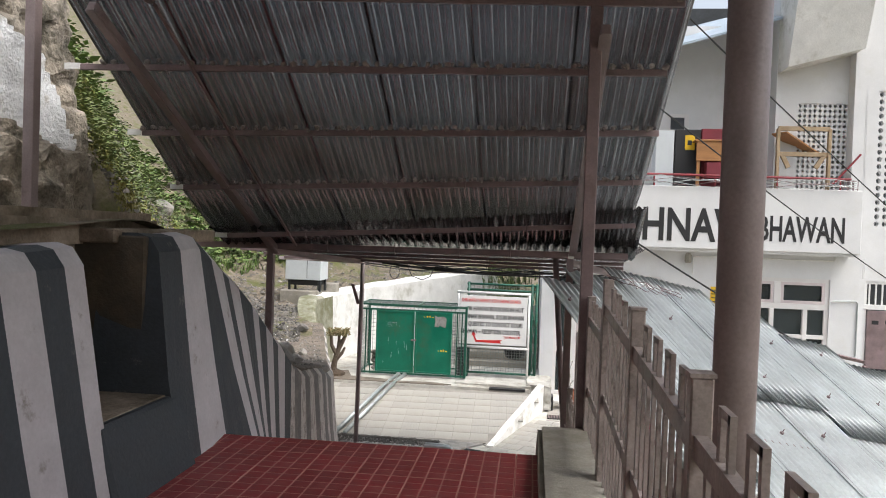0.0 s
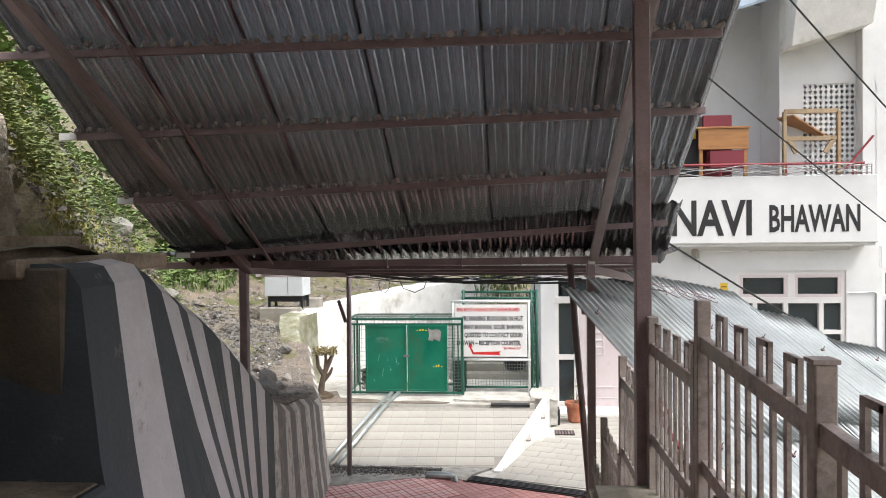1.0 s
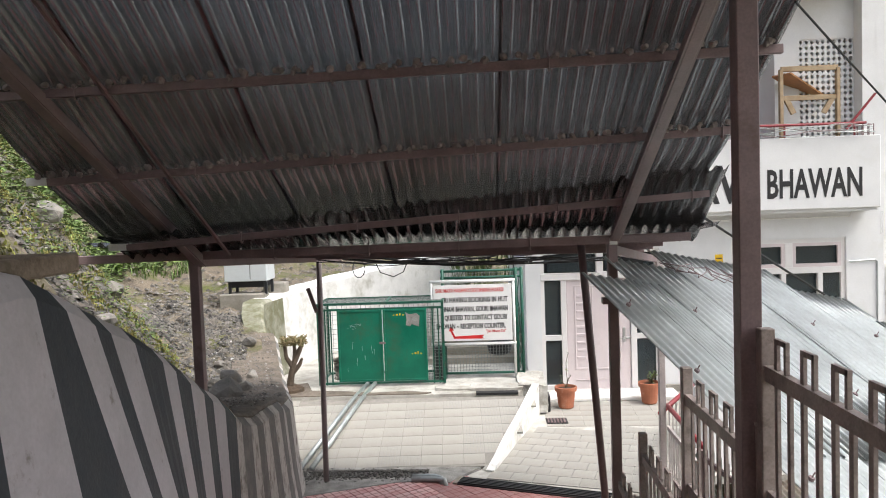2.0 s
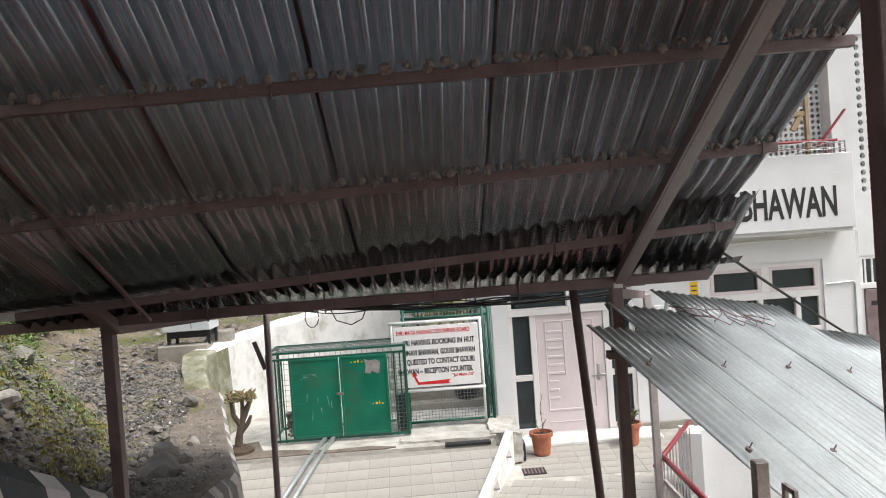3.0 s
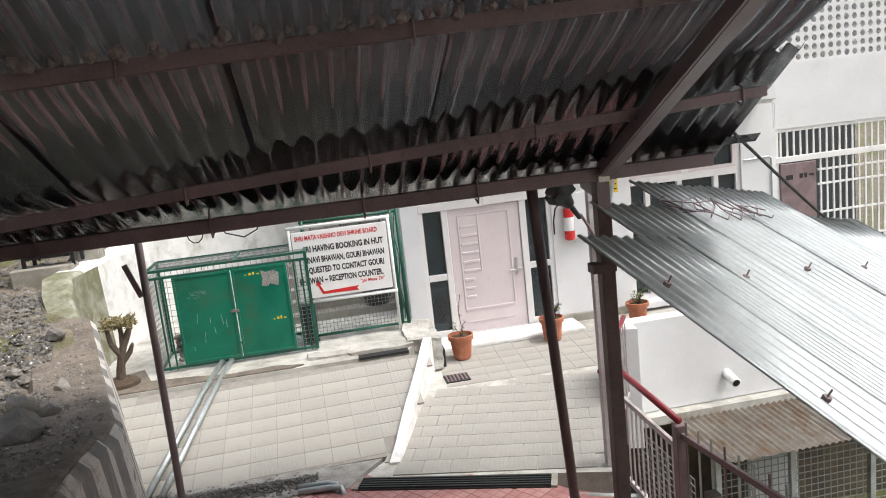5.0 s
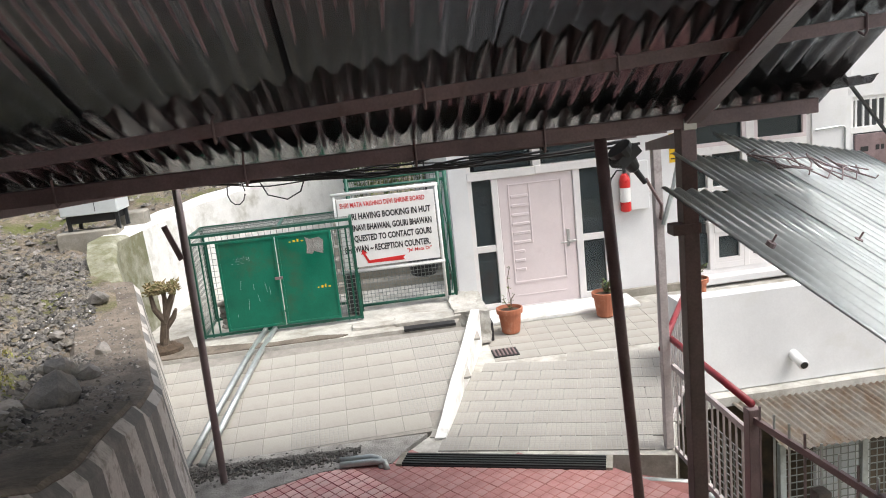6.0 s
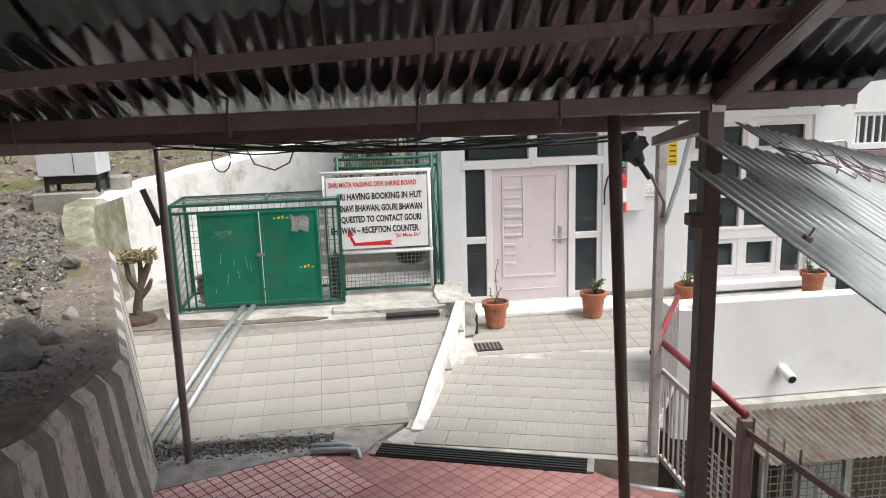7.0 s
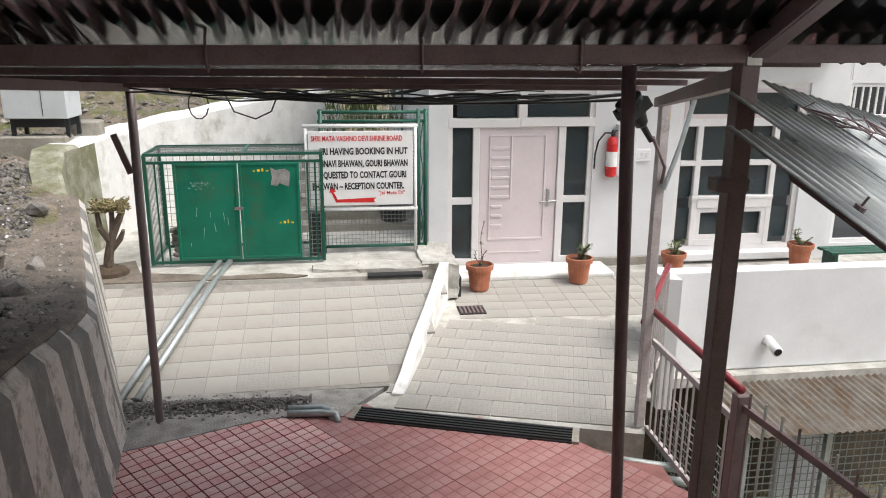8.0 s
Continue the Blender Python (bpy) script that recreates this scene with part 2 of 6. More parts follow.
def beam(p, q, w, h, r=0.0, bm=None, up=(0, 0, 1)):
    """A bar of section w across and h along up, from p to q."""
    bm = bm or bmesh.new()
    p, q = Vector(p), Vector(q)
    d = (q - p).normalized()
    u = Vector(up)
    if abs(d.dot(u)) > 0.98:
        u = Vector((0, 1, 0))
    s = d.cross(u).normalized()
    u = s.cross(d)
    g = bmesh.ops.create_cube(bm, size=1)
    m = Matrix((s * w, d * (q - p).length, u * h)).transposed().to_4x4()
    m.translation = (p + q) / 2
    bmesh.ops.transform(bm, matrix=m, verts=g["verts"])
    if r:
        es = {e for v in g["verts"] for e in v.link_edges}
        bmesh.ops.bevel(bm, geom=list(es), offset=r, segments=1, affect="EDGES", clamp_overlap=True)
    return bm


def tube(p, q, r, n=12, bm=None, r2=None):
    bm = bm or bmesh.new()
    p, q = Vector(p), Vector(q)
    g = bmesh.ops.create_cone(bm, cap_ends=True, segments=n, radius1=r, radius2=r if r2 is None else r2, depth=(q - p).length)
    m = (q - p).to_track_quat("Z", "Y").to_matrix().to_4x4()
    m.translation = (p + q) / 2
    bmesh.ops.transform(bm, matrix=m, verts=g["verts"])
    return bm


def wire(points, r, n=6, bm=None):
    """A smooth bent pipe or cable through the points."""
    bm = bm or bmesh.new()
    pts = [Vector(p) for p in points]
    rings = []
    for i, p in enumerate(pts):
        d = (pts[min(i + 1, len(pts) - 1)] - pts[max(i - 1, 0)]).normalized()
        a = d.orthogonal().normalized() if not rings else (rings[-1][1] - d * rings[-1][1].dot(d)).normalized()
        b = d.cross(a)
        rings.append(([bm.verts.new(p + (a * math.cos(2 * math.pi * k / n) + b * math.sin(2 * math.pi * k / n)) * r) for k in range(n)], a))
    for (u, _), (v, _) in zip(rings, rings[1:]):
        for k in range(n):
            bm.faces.new((u[k], u[(k + 1) % n], v[(k + 1) % n], v[k]))
    bm.faces.new(rings[0][0][::-1])
    bm.faces.new(rings[-1][0])
    return bm


def sag(p, q, drop, n=14):
    p, q = Vector(p), Vector(q)
    return [p.lerp(q, i / n) - Vector((0, 0, drop * 4 * (i / n) * (1 - i / n))) for i in range(n + 1)]


def prism(poly, lo, hi, bm=None):
    """A plan polygon between two heights."""
    bm = bm or bmesh.new()
    a = [bm.verts.new((x, y, lo)) for x, y in poly]
    b = [bm.verts.new((x, y, hi)) for x, y in poly]
    bm.faces.new(a[::-1])
    bm.faces.new(b)
    for i in range(len(poly)):
        j = (i + 1) % len(poly)
        bm.faces.new((a[i], a[j], b[j], b[i]))
    return bm


def hull(corners, thick, bm=None):
    """A slab whose top has the given corners, of that thickness downwards."""
    bm = bm or bmesh.new()
    b = [bm.verts.new(c) for c in corners]
    a = [bm.verts.new((c[0], c[1], c[2] - thick)) for c in corners]
    bm.faces.new(a[::-1])
    bm.faces.new(b)
    for i in range(len(b)):
        j = (i + 1) % len(b)
        bm.faces.new((a[i], a[j], b[j], b[i]))
    return bm


def lathe(profile, at, n=20, bm=None):
    bm = bm or bmesh.new()
    rings = [[bm.verts.new((at[0] + r * math.cos(2 * math.pi * k / n), at[1] + r * math.sin(2 * math.pi * k / n), at[2] + z)) for k in range(n)] for r, z in profile]
    for u, v in zip(rings, rings[1:]):
        for k in range(n):
            bm.faces.new((u[k], u[(k + 1) % n], v[(k + 1) % n], v[k]))
    bm.faces.new(rings[0][::-1])
    bm.faces.new(rings[-1])
    return bm


def rough_up(bm, amount, freq, seed=0.0):
    for v in bm.verts:
        v.co += noise.noise_vector(v.co * freq + Vector((seed, seed, seed))) * amount
    return bm


def broken(bm, amount):
    """Chipped, lumpy masonry out of a plain block."""
    bmesh.ops.subdivide_edges(bm, edges=list(bm.edges), cuts=9, use_grid_fill=True)
    rough_up(bm, amount, 3.0, 4.0)
    return rough_up(bm, amount * 0.4, 11.0, 2.0)


def pebble(at, r, seed, bm=None, sub=1, flat=0.65):
    bm = bm or bmesh.new()
    g = bmesh.ops.create_icosphere(bm, subdivisions=sub, radius=1.0)
    rnd = random.Random(seed)
    turn = Euler((rnd.random() * 0.5, rnd.random() * 0.5, rnd.random() * 6.3)).to_matrix()
    for v in g["verts"]:
        c = v.co * (1 + 0.35 * noise.noise(v.co * 1.4 + Vector((seed * 1.7, seed, 0))))
        c = turn @ Vector((c.x * r, c.y * r * (0.6 + 0.4 * rnd.random() if sub > 9 else 0.8), c.z * r * flat))
        v.co = c + Vector(at)
    return bm


def words(text, size, material, m, parent, extrude=0.002, name="lettering", bold=0.0, width=1.0):
    cu = bpy.data.curves.new(name, "FONT")
    cu.body, cu.size, cu.extrude, cu.offset = text, size, extrude, bold
    cu.resolution_u = 2
    tmp = bpy.data.objects.new(name, cu)
    scene.collection.objects.link(tmp)
    me = bpy.data.meshes.new_from_object(tmp)
    bpy.data.objects.remove(tmp)
    xs_ = [v.co.x for v in me.vertices]
    k = width / (max(xs_) - min(xs_))
    me.transform(m @ Matrix.Diagonal((k, 1, 1, 1)) @ Matrix.Translation((-min(xs_), 0, 0)))
    me.materials.clear()
    me.materials.append(material)
    ob = new(name, me)
    return under(ob, parent)


FACING = pose(0, 0, 0, 90, 0, 0)  # writing upright, read from the south


def corrugated(p, along, across, length, width, pitch=0.08, amp=0.011, thick=0.0012, phase=0.0, bend=None, creased=False):
    """A corrugated sheet from corner p; the waves run along."""
    bm = bmesh.new()
    p, d, a = Vector(p), Vector(along).normalized(), Vector(across).normalized()
    nrm = a.cross(d).normalized()
    if nrm.z < 0:
        nrm = -nrm
    steps = max(2, round(width / pitch * 8))
    rows = max(1, round(length / 0.4))
    grid = []
    for j in range(rows + 1):
        line = []
        for i in range(steps + 1):
            w = width * i / steps
            wave = 1 - 2 * abs(math.sin(math.pi * w / pitch)) ** 0.8 if creased else math.sin(2 * math.pi * w / pitch + phase)
            lift = amp * wave + (bend(w, length * j / rows) if bend else 0)
            line.append(bm.verts.new(p + a * w + d * (length * j / rows) + nrm * lift))
        grid.append(line)
    for u, v in zip(grid, grid[1:]):
        for i in range(steps):
            bm.faces.new((u[i], u[i + 1], v[i + 1], v[i]))
    g = bmesh.ops.solidify(bm, geom=list(bm.faces), thickness=thick)
    return bm


# ---- heights of the ground ----
def wall_x(y):
    """The plan line of the striped parapet's face."""
    return -0.2 - 0.117 * (y - 6.1) - 0.2 * max(0, y - 12.8) if y > 6.1 else -0.2 + 0.02 * (6.1 - y)


PROFILE = [(-12, 3.24), (4.7, 3.3), (5.3, 3.33), (5.7, 3.37), (6.3, 3.37), (6.72, 3.22), (7.3, 3.03), (9.0, 2.28), (9.86, 1.87), (10.42, 1.72), (11.95, 1.47), (12.1, 1.36), (13.0, 1.25), (14.2, 1.2), (15.2, 1.3), (16.3, 1.5)]


def wall_top(y):
    for (a, za), (b, zb) in zip(PROFILE, PROFILE[1:]):
        if y <= b:
            return za + (zb - za) * max(0, y - a) / (b - a)
    return PROFILE[-1][1]


def ramp_z(y):
    return max(0.0, min(0.45, (y - 13.9) * 0.165))


def bank(x, y):
    """The hillside west of the parapet and the retaining wall."""
    if y < 16:
        edge, base = wall_x(y) - 0.3, wall_top(y) - 0.03
        if y > 14.2:
            base = 1.02 + 0.28 * (y - 14.2)
    else:
        k = min(1, max(0, (y - 17.3) / 6.1))
        edge, base = bank_edge(y), 1.44 + 0.34 * min(1, (y - 16) / 1.3) + 0.3 * k
    off = max(0.0, edge - x)
    if y < 7.6:
        z = base + 0.1 + max(0, off - 1.15) * 1.6
    else:
        k = min(1, (y - 7.6) / 1.5)
        shelf = (0.35 + 0.12 * min(6, max(0, y - 8))) * k + 0.5 * (1 - k)
        q = min(1, max(0, (y - 12.5) / 4.0))
        shelf += 0.9 * max(0, min(1, (y - 16) / 1.5))
        base -= 0.2 * max(0, 1 - abs(y - 17.7) / 1.0) * min(1, max(0, (1.6 - off) * 3))
        z = base + 0.1 * (1 - k) + min(off, 1.0) * 0.12 + max(0, off - shelf) * (1.5 - 1.1 * q)
    z += 0.16 * noise.noise(Vector((x * 1.1, y * 1.1, 3))) * min(1, max(0, off - 0.5))
    return z + (0.08 * noise.noise(Vector((x * 4, y * 4, 7))) + 0.04 * noise.noise(Vector((x * 10, y * 10, 9)))) * min(1, off * 2)


def bank_edge(y):
    """Plan line of the bank's foot."""
    if y < 16:
        return wall_x(y) - 0.27
    pts = ((16, -2.3), (17.3, -2.75), (20, -2.3), (23.5, -0.2), (31, -0.2))
    for (a, xa), (b, xb) in zip(pts, pts[1:]):
        if y <= b:
            return xa + (xb - xa) * (y - a) / (b - a)
    return -0.2


# ---- ground ----
bm = bmesh.new()
N = 56
gx = [-140 + 280 * i / N for i in range(N + 1)]
rows = []
for j in range(N + 1):
    yy = -120 + 300 * j / N
    rows.append([bm.verts.new((x, yy, -2.62 + (0.25 * max(0, yy - 45) if yy > 45 else 0) + (0.35 * max(0, -x - 30)) + 0.5 * noise.noise(Vector((x * 0.08, yy * 0.08, 0))))) for x in gx])
for a, b in zip(rows, rows[1:]):
    for i in range(N):
        bm.faces.new((a[i], a[i + 1], b[i + 1], b[i]))
solid("ground", bm, HILL, "stony brown hillside ground with patches of green", "ground", kind="structure", smooth=True)

bm = bmesh.new()
xs = [0.0] + [0.12 * 1.13 ** i for i in range(42)]
rows = []
y = -11.0
while y < 34:
    e = bank_edge(y)
    rows.append([bm.verts.new((e - o, y, bank(e - o, y))) for o in xs])
    y += 0.16 if y > 8 else 0.3
for a, b in zip(rows, rows[1:]):
    for i in range(len(xs) - 1):
        bm.faces.new((a[i], a[i + 1], b[i + 1], b[i]))
solid("bank", bm, HILL, "stony earth bank with grass and moss", "hillside", kind="structure", smooth=True)

# ---- upper landing, stairs, lower landing ----
FLOOR, EDGE, RISERS = 2.04, 6.3, 12
RISE, TREAD = FLOOR / RISERS, 0.285
bm = box((-0.35, -9.2, 1.2), (2.06, EDGE, FLOOR - 0.012))
landing = solid("landing", bm, GROUT_RED, "red tiled covered upper landing", "floor", kind="structure")
stairs = hold("stairs", (1.0, 8.0, 0), "red tiled flight of steps going down between parapet and railing", "stairs", kind="structure")
for i in range(1, RISERS):
    y0 = EDGE + (i - 1) * TREAD
    x0 = wall_x(y0 + TREAD) - 0.05
    bm = box((x0, y0, -0.3), (2.1, y0 + TREAD + 0.02, FLOOR - i * RISE), 0.008)
    part("step", bm, TILE_RED, stairs)
foot = EDGE + (RISERS - 1) * TREAD
bm = prism([(-0.8, foot), (3.4, foot), (3.4, 11.2), (3.45, 12.2), (2.9, 12.58), (2.75, 12.66), (0.95, 13.28), (0.5, 13.34), (0.2, 13.34), (-0.95, 12.9), (-1.2, 12.6)], -0.6, -0.03)
solid("lower_landing", bm, GROUT_RED, "worn red tiled landing at the foot of the steps", "floor", kind="structure")
bm = prism([(-1.35, 12.6), (-1.2, 12.5), (-0.95, 12.9), (0.2, 13.34), (0.55, 13.36), (0.9, 13.3), (1.05, 13.55), (1.3, 13.85), (-1.3, 13.95), (-1.5, 13.4)], -0.6, 0.003)
solid("cement_strip", bm, MORTAR, "rough grey cement strip beside the tiles", "pavement", kind="structure")

kerb = solid("kerb", rough_up(bevel(box((2.06, -9.2, 1.2), (2.46, 6.6, FLOOR + 0.13)), 0.03, 2), 0.008, 3), CONCRETE, "weathered concrete kerb under the railing", "kerb", kind="structure")
bm = hull([(2.06, 6.6, FLOOR + 0.1), (2.46, 6.6, FLOOR + 0.1), (2.46, 9.75, 0.2), (2.06, 9.75, 0.2)], 0.7)
solid("stringer", bm, CONCRETE, "concrete stringer of the steps", "stairs", kind="structure")
bm = hull([(2.2, -9.2, 1.25), (2.46, -9.2, 1.25), (2.46, 9.7, 1.0), (2.2, 9.7, -0.4)], 4.0)
solid("retaining_wall_stairs", bm, WALL_OLD, "whitewashed wall carrying the steps", "wall", kind="structure")

# ---- striped parapet ----
parapet = hold("parapet", (-0.5, 8, 0), "striped black and white plastered parapet beside the steps", "wall", kind="structure")


def slant(y):
    """How far the painted stripes lean downhill for each metre of height."""
    pts = ((4.9, 0.0), (6.0, -0.1), (6.34, 0.0), (6.6, 0.27), (7.3, 0.22), (8.5, 0.04), (9.2, 0.0), (11.5, 0.3))
    for (a, ka), (b, kb) in zip(pts, pts[1:]):
        if y <= b:
            return ka + (kb - ka) * max(0, y - a) / (b - a)
    return 0.3


def stripe_piece(y0, y1, material):
    """A leaning wall block between two cross lines, slightly rounded on top."""
    bm = bmesh.new()
    cuts = 3
    secs = []
    for k in range(cuts + 1):
        y = y0 + (y1 - y0) * k / cuts
        x, t = wall_x(y), wall_top(y)
        g = FLOOR if y < EDGE else max(FLOOR - (y - EDGE) * RISE / TREAD, ramp_z(y))
        lo = g - 0.35
        lean = 0.25 * max(0, min(1, (9.5 - y) / 3.0)) * max(0, min(1, (y - 3.4) / 0.6)) + 0.05
        k_y = slant(y)
        shift = lean * min(1, (t - lo) / 1.6)
        pts = [(x + shift, y, lo), (x + shift * 0.45, y, (lo + t) / 2), (x + 0.015, y, t - 0.1), (x - 0.04, y, t - 0.02), (x - 0.12, y, t), (x - 0.3, y, t - 0.01), (x - 0.34, y, t - 0.6), (x - 0.34, y, lo)]
        pts = [(px, py + k_y * (t - pz), pz) for px, py, pz in pts]
        secs.append([bm.verts.new(Vector(p) + noise.noise_vector(Vector(p) * 2.2) * 0.018) for p in pts])
    for a, b in zip(secs, secs[1:]):
        for i in range(len(a)):
            j = (i + 1) % len(a)
            bm.faces.new((a[i], a[j], b[j], b[i]))
    bm.faces.new(secs[0])
    bm.faces.new(secs[-1][::-1])
    return part("stripe", bm, material, parapet, smooth=False)


def cap_piece(y0, y1):
    bm = bmesh.new()
    secs = []
    n = max(2, round((y1 - y0) / 0.15))
    for k in range(n + 1):
        y = y0 + (y1 - y0) * k / n
        x, t = wall_x(y), wall_top(y)
        pts = [(x - 0.035, y, t - 0.005), (x - 0.06, y, t + 0.02), (x - 0.2, y, t + 0.03), (x - 0.5 - 0.25 * min(1, max(0, y - 10)), y, t + 0.03), (x - 0.6 - 0.25 * min(1, max(0, y - 10)), y, t - 0.12), (x - 0.1, y, t - 0.1)]
        secs.append([bm.verts.new(Vector(p) + noise.noise_vector(Vector(p) * 4) * 0.014) for p in pts])
    for a, b in zip(secs, secs[1:]):
        for i in range(len(a)):
            j = (i + 1) % len(a)
            bm.faces.new((a[i], a[j], b[j], b[i]))
    bm.faces.new(secs[0])
    bm.faces.new(secs[-1][::-1])
    return part("cap", bm, DIRT, parapet, "dirt covered concrete capping")


y, dark = 5.7, True
widths = [0.31, 0.34, 0.21, 0.25, 0.18, 0.34]
k = 0
while y < 16.2:
    w = 0.3 + 0.06 * math.sin(k * 2.3) if y > 7.2 else widths[min(k, 5)]
    worn = y > 9.3
    stripe_piece(y, min(y + w, 16.3), (STRIPE_B_OLD if worn else STRIPE_B) if dark else (STRIPE_W_OLD if worn else STRIPE_W))
    y += w
    dark = not dark
    k += 1
cap_piece(9.3, 11.95)
cap_piece(12.12, 16.3)
y, dark = 4.95, False
while y > -8:
    w = 0.15 if y > 4.9 else 0.23 + 0.03 * math.sin(k)
    stripe_piece(y - w, y, STRIPE_B if dark else STRIPE_W)
    y -= w
    dark = not dark
    k += 1
# opening with a sill and steps up to the ledge
bm = box((-0.5, 4.9, 1.9), (-0.03, 5.72, 2.44), 0.02)
for v in bm.verts:
    v.co.x += 0.15 if v.co.z < 2.1 and v.co.x > -0.3 else 0.0
part("sill", rough_up(bm, 0.01, 3), STRIPE_B, parapet, "slate painted sill of the opening")
part("sill_top", box((-1.2, 4.9, 2.0), (-0.07, 5.7, 2.447), 0.01), LEDGE, parapet)
part("step", rough_up(bevel(box((-1.2, 4.75, 2.35), (-0.42, 5.45, 2.85)), 0.03, 2), 0.012, 3), LEDGE, parapet, "plastered concrete step")
# inner faces of the opening, in a darker brown than the ledge
part("back_wall", box((-1.5, 4.0, 1.9), (-1.2, 6.6, 3.4), 0.01), DARK_PLASTER, parapet, "dark brown plaster wall")
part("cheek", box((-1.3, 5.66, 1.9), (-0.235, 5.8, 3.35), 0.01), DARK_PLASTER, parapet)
part("slab", rough_up(box((-1.5, 5.62, 3.3), (-0.4, 7.0, 3.385), 0.01), 0.008, 3), LEDGE, parapet, "earth stained slab behind the stripes")
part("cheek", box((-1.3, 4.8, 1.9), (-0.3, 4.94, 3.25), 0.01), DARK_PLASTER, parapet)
ledge = solid("ledge", rough_up(bevel(box((-3.2, 3.2, 3.25), (-0.62, 6.6, 3.5)), 0.05, 2), 0.02, 2.0), LEDGE, "dirty concrete ledge above the parapet", "ledge", kind="structure")

# rock face on the slope, its middle lime washed
WASHED = [(1.0, 4.95), (6.1, 4.9), (6.56, 4.87), (7.03, 4.74), (7.17, 4.41), (7.36, 3.95), (6.6, 4.14), (6.1, 4.08), (1.0, 4.02)]


def inside(x, y, poly):
    r = False
    for (x0, y0), (x1, y1) in zip(poly, poly[1:] + poly[:1]):
        if (y0 > y) != (y1 > y) and x < (x1 - x0) * (y - y0) / (y1 - y0) + x0:
            r = not r
    return r


bm = bmesh.new()
bmesh.ops.create_grid(bm, x_segments=150, y_segments=60, size=1)
for v in bm.verts:
    u, w = (v.co.x + 1) / 2, (v.co.y + 1) / 2
    c = Vector((-1.76 - 0.12 * w, 1.5 + 6.3 * u, 3.45 + 2.2 * w))
    bare = 0.0 if inside(c.y, c.z, WASHED) else 1.0
    c.x -= max(0, u - 0.945) * 6.0 + (0.07 if bare and c.z > 4.3 else 0.0) - (0.16 if c.z < 4.0 else 0.0)
    lump = noise.noise_vector(c * 1.3) * 0.1 + noise.noise_vector(c * 5.5) * (0.025 + 0.05 * bare) + noise.noise_vector(c * 13) * 0.02 * bare
    v.co = c + lump
rock = solid("rock_face", bm, ROCK, "jagged brown rock face splashed with white lime wash", "rock", kind="structure")
rock.data.materials.append(ROCK_WHITE)
for f in rock.data.polygons:
    k = noise.noise(f.center * 5) * 0.06
    if inside(f.center.y + k, f.center.z + k, WASHED):
        f.material_index = 1

# ---- courtyard: ramp to the cage and terrace before the house ----
bm = bmesh.new()
quad = [(-1.5, 13.9), (1.4, 13.9), (2.2, 16.1), (1.95, 16.2), (-2.0, 16.2)]
vt = [bm.verts.new((x, y, ramp_z(y) - 0.006)) for x, y in quad]
vb = [bm.verts.new((x, y, -0.8)) for x, y in quad]
bm.faces.new(vt)
for i in range(len(quad)):
    j = (i + 1) % len(quad)
    bm.faces.new((vb[i], vb[j], vt[j], vt[i]))
ramp = solid("ramp", bm, GROUT, "cement tiled ramp rising to the cage", "pavement", kind="structure")
TERR = [(1.06, 13.5), (2.86, 12.88), (3.5, 12.66), (4.5, 15.0), (11.5, 15.0), (11.5, 18.0), (2.25, 18.0), (2.25, 16.2), (1.4, 13.9)]
terrace = solid("terrace", prism(TERR, -0.7, -0.012), CONCRETE_PALE, "cement tiled terrace before the house", "pavement", kind="structure")
bm = prism([(-2.7, 16.2), (1.95, 16.2), (2.3, 17.0), (2.3, 24), (-1.0, 24), (-2.9, 17.6)], -0.5, 0.43)
solid("upper_court", rough_up(bm, 0.01, 2), CONCRETE_PALE, "pale concrete floor round the cage", "pavement", kind="structure")
bm = prism([(-2.05, 16.21), (-0.9, 16.22), (0.35, 16.21), (0.5, 16.28), (0.1, 16.42), (-0.5, 16.36), (-1.0, 16.5), (-1.6, 16.6), (-1.8, 17.2), (-2.2, 17.0), (-2.35, 16.4)], 0.38, 0.446)
solid("mud_strip", rough_up(bm, 0.006, 5), DIRT, "muddy strip at the edge of the tiles", "ground", kind="structure")
for lo, hi in (((0.55, 16.42, 0.3), (1.2, 16.62, 0.47)), ((1.15, 16.35, 0.4), (2.05, 16.75, 0.475))):
    solid("threshold", broken(box(lo, hi), 0.03), CONCRETE_PALE, "broken pale concrete threshold", "pavement", kind="structure")
# black plate on the paving paints the shade inside the slot
drain_slot = solid("drain_slot", box((1.25, 16.18, 0.40), (1.95, 16.33, 0.436)), BLACK, "drain slot in the paving, its inner shade a black plate", "drain", kind="structure")
# low wall between ramp and terrace
bm = bmesh.new()
secs = []
for k in range(9):
    s = k / 8
    x, y = 1.42 + 0.83 * s, 13.68 + 2.72 * s
    h = 0.02 + 0.5 * s
    secs.append([bm.verts.new(Vector(p) + noise.noise_vector(Vector(p) * 4) * 0.015) for p in ((x - 0.055, y, -0.3), (x - 0.055, y, h), (x + 0.06, y - 0.02, h), (x + 0.06, y - 0.02, -0.3))])
for a, b in zip(secs, secs[1:]):
    for i in range(4):
        bm.faces.new((a[i], a[(i + 1) % 4], b[(i + 1) % 4], b[i]))
bm.faces.new(secs[0])
bm.faces.new(secs[-1][::-1])
solid("divider_wall", bm, WALL_OLD, "low whitewashed wall beside the ramp", "wall", kind="structure")
solid("divider_end", broken(box((1.97, 16.4, 0.0), (2.45, 17.42, 0.5)), 0.05), CONCRETE_PALE, "whitewashed plinth beside the house corner", "wall", kind="structure")
# solid black block stands for the shade inside the hole
solid("drain_hole", box((2.38, 16.5, 0.0), (2.505, 16.78, 0.28), 0.01), BLACK, "drain hole in the low wall, its inner shade a black block", "drain", kind="structure")
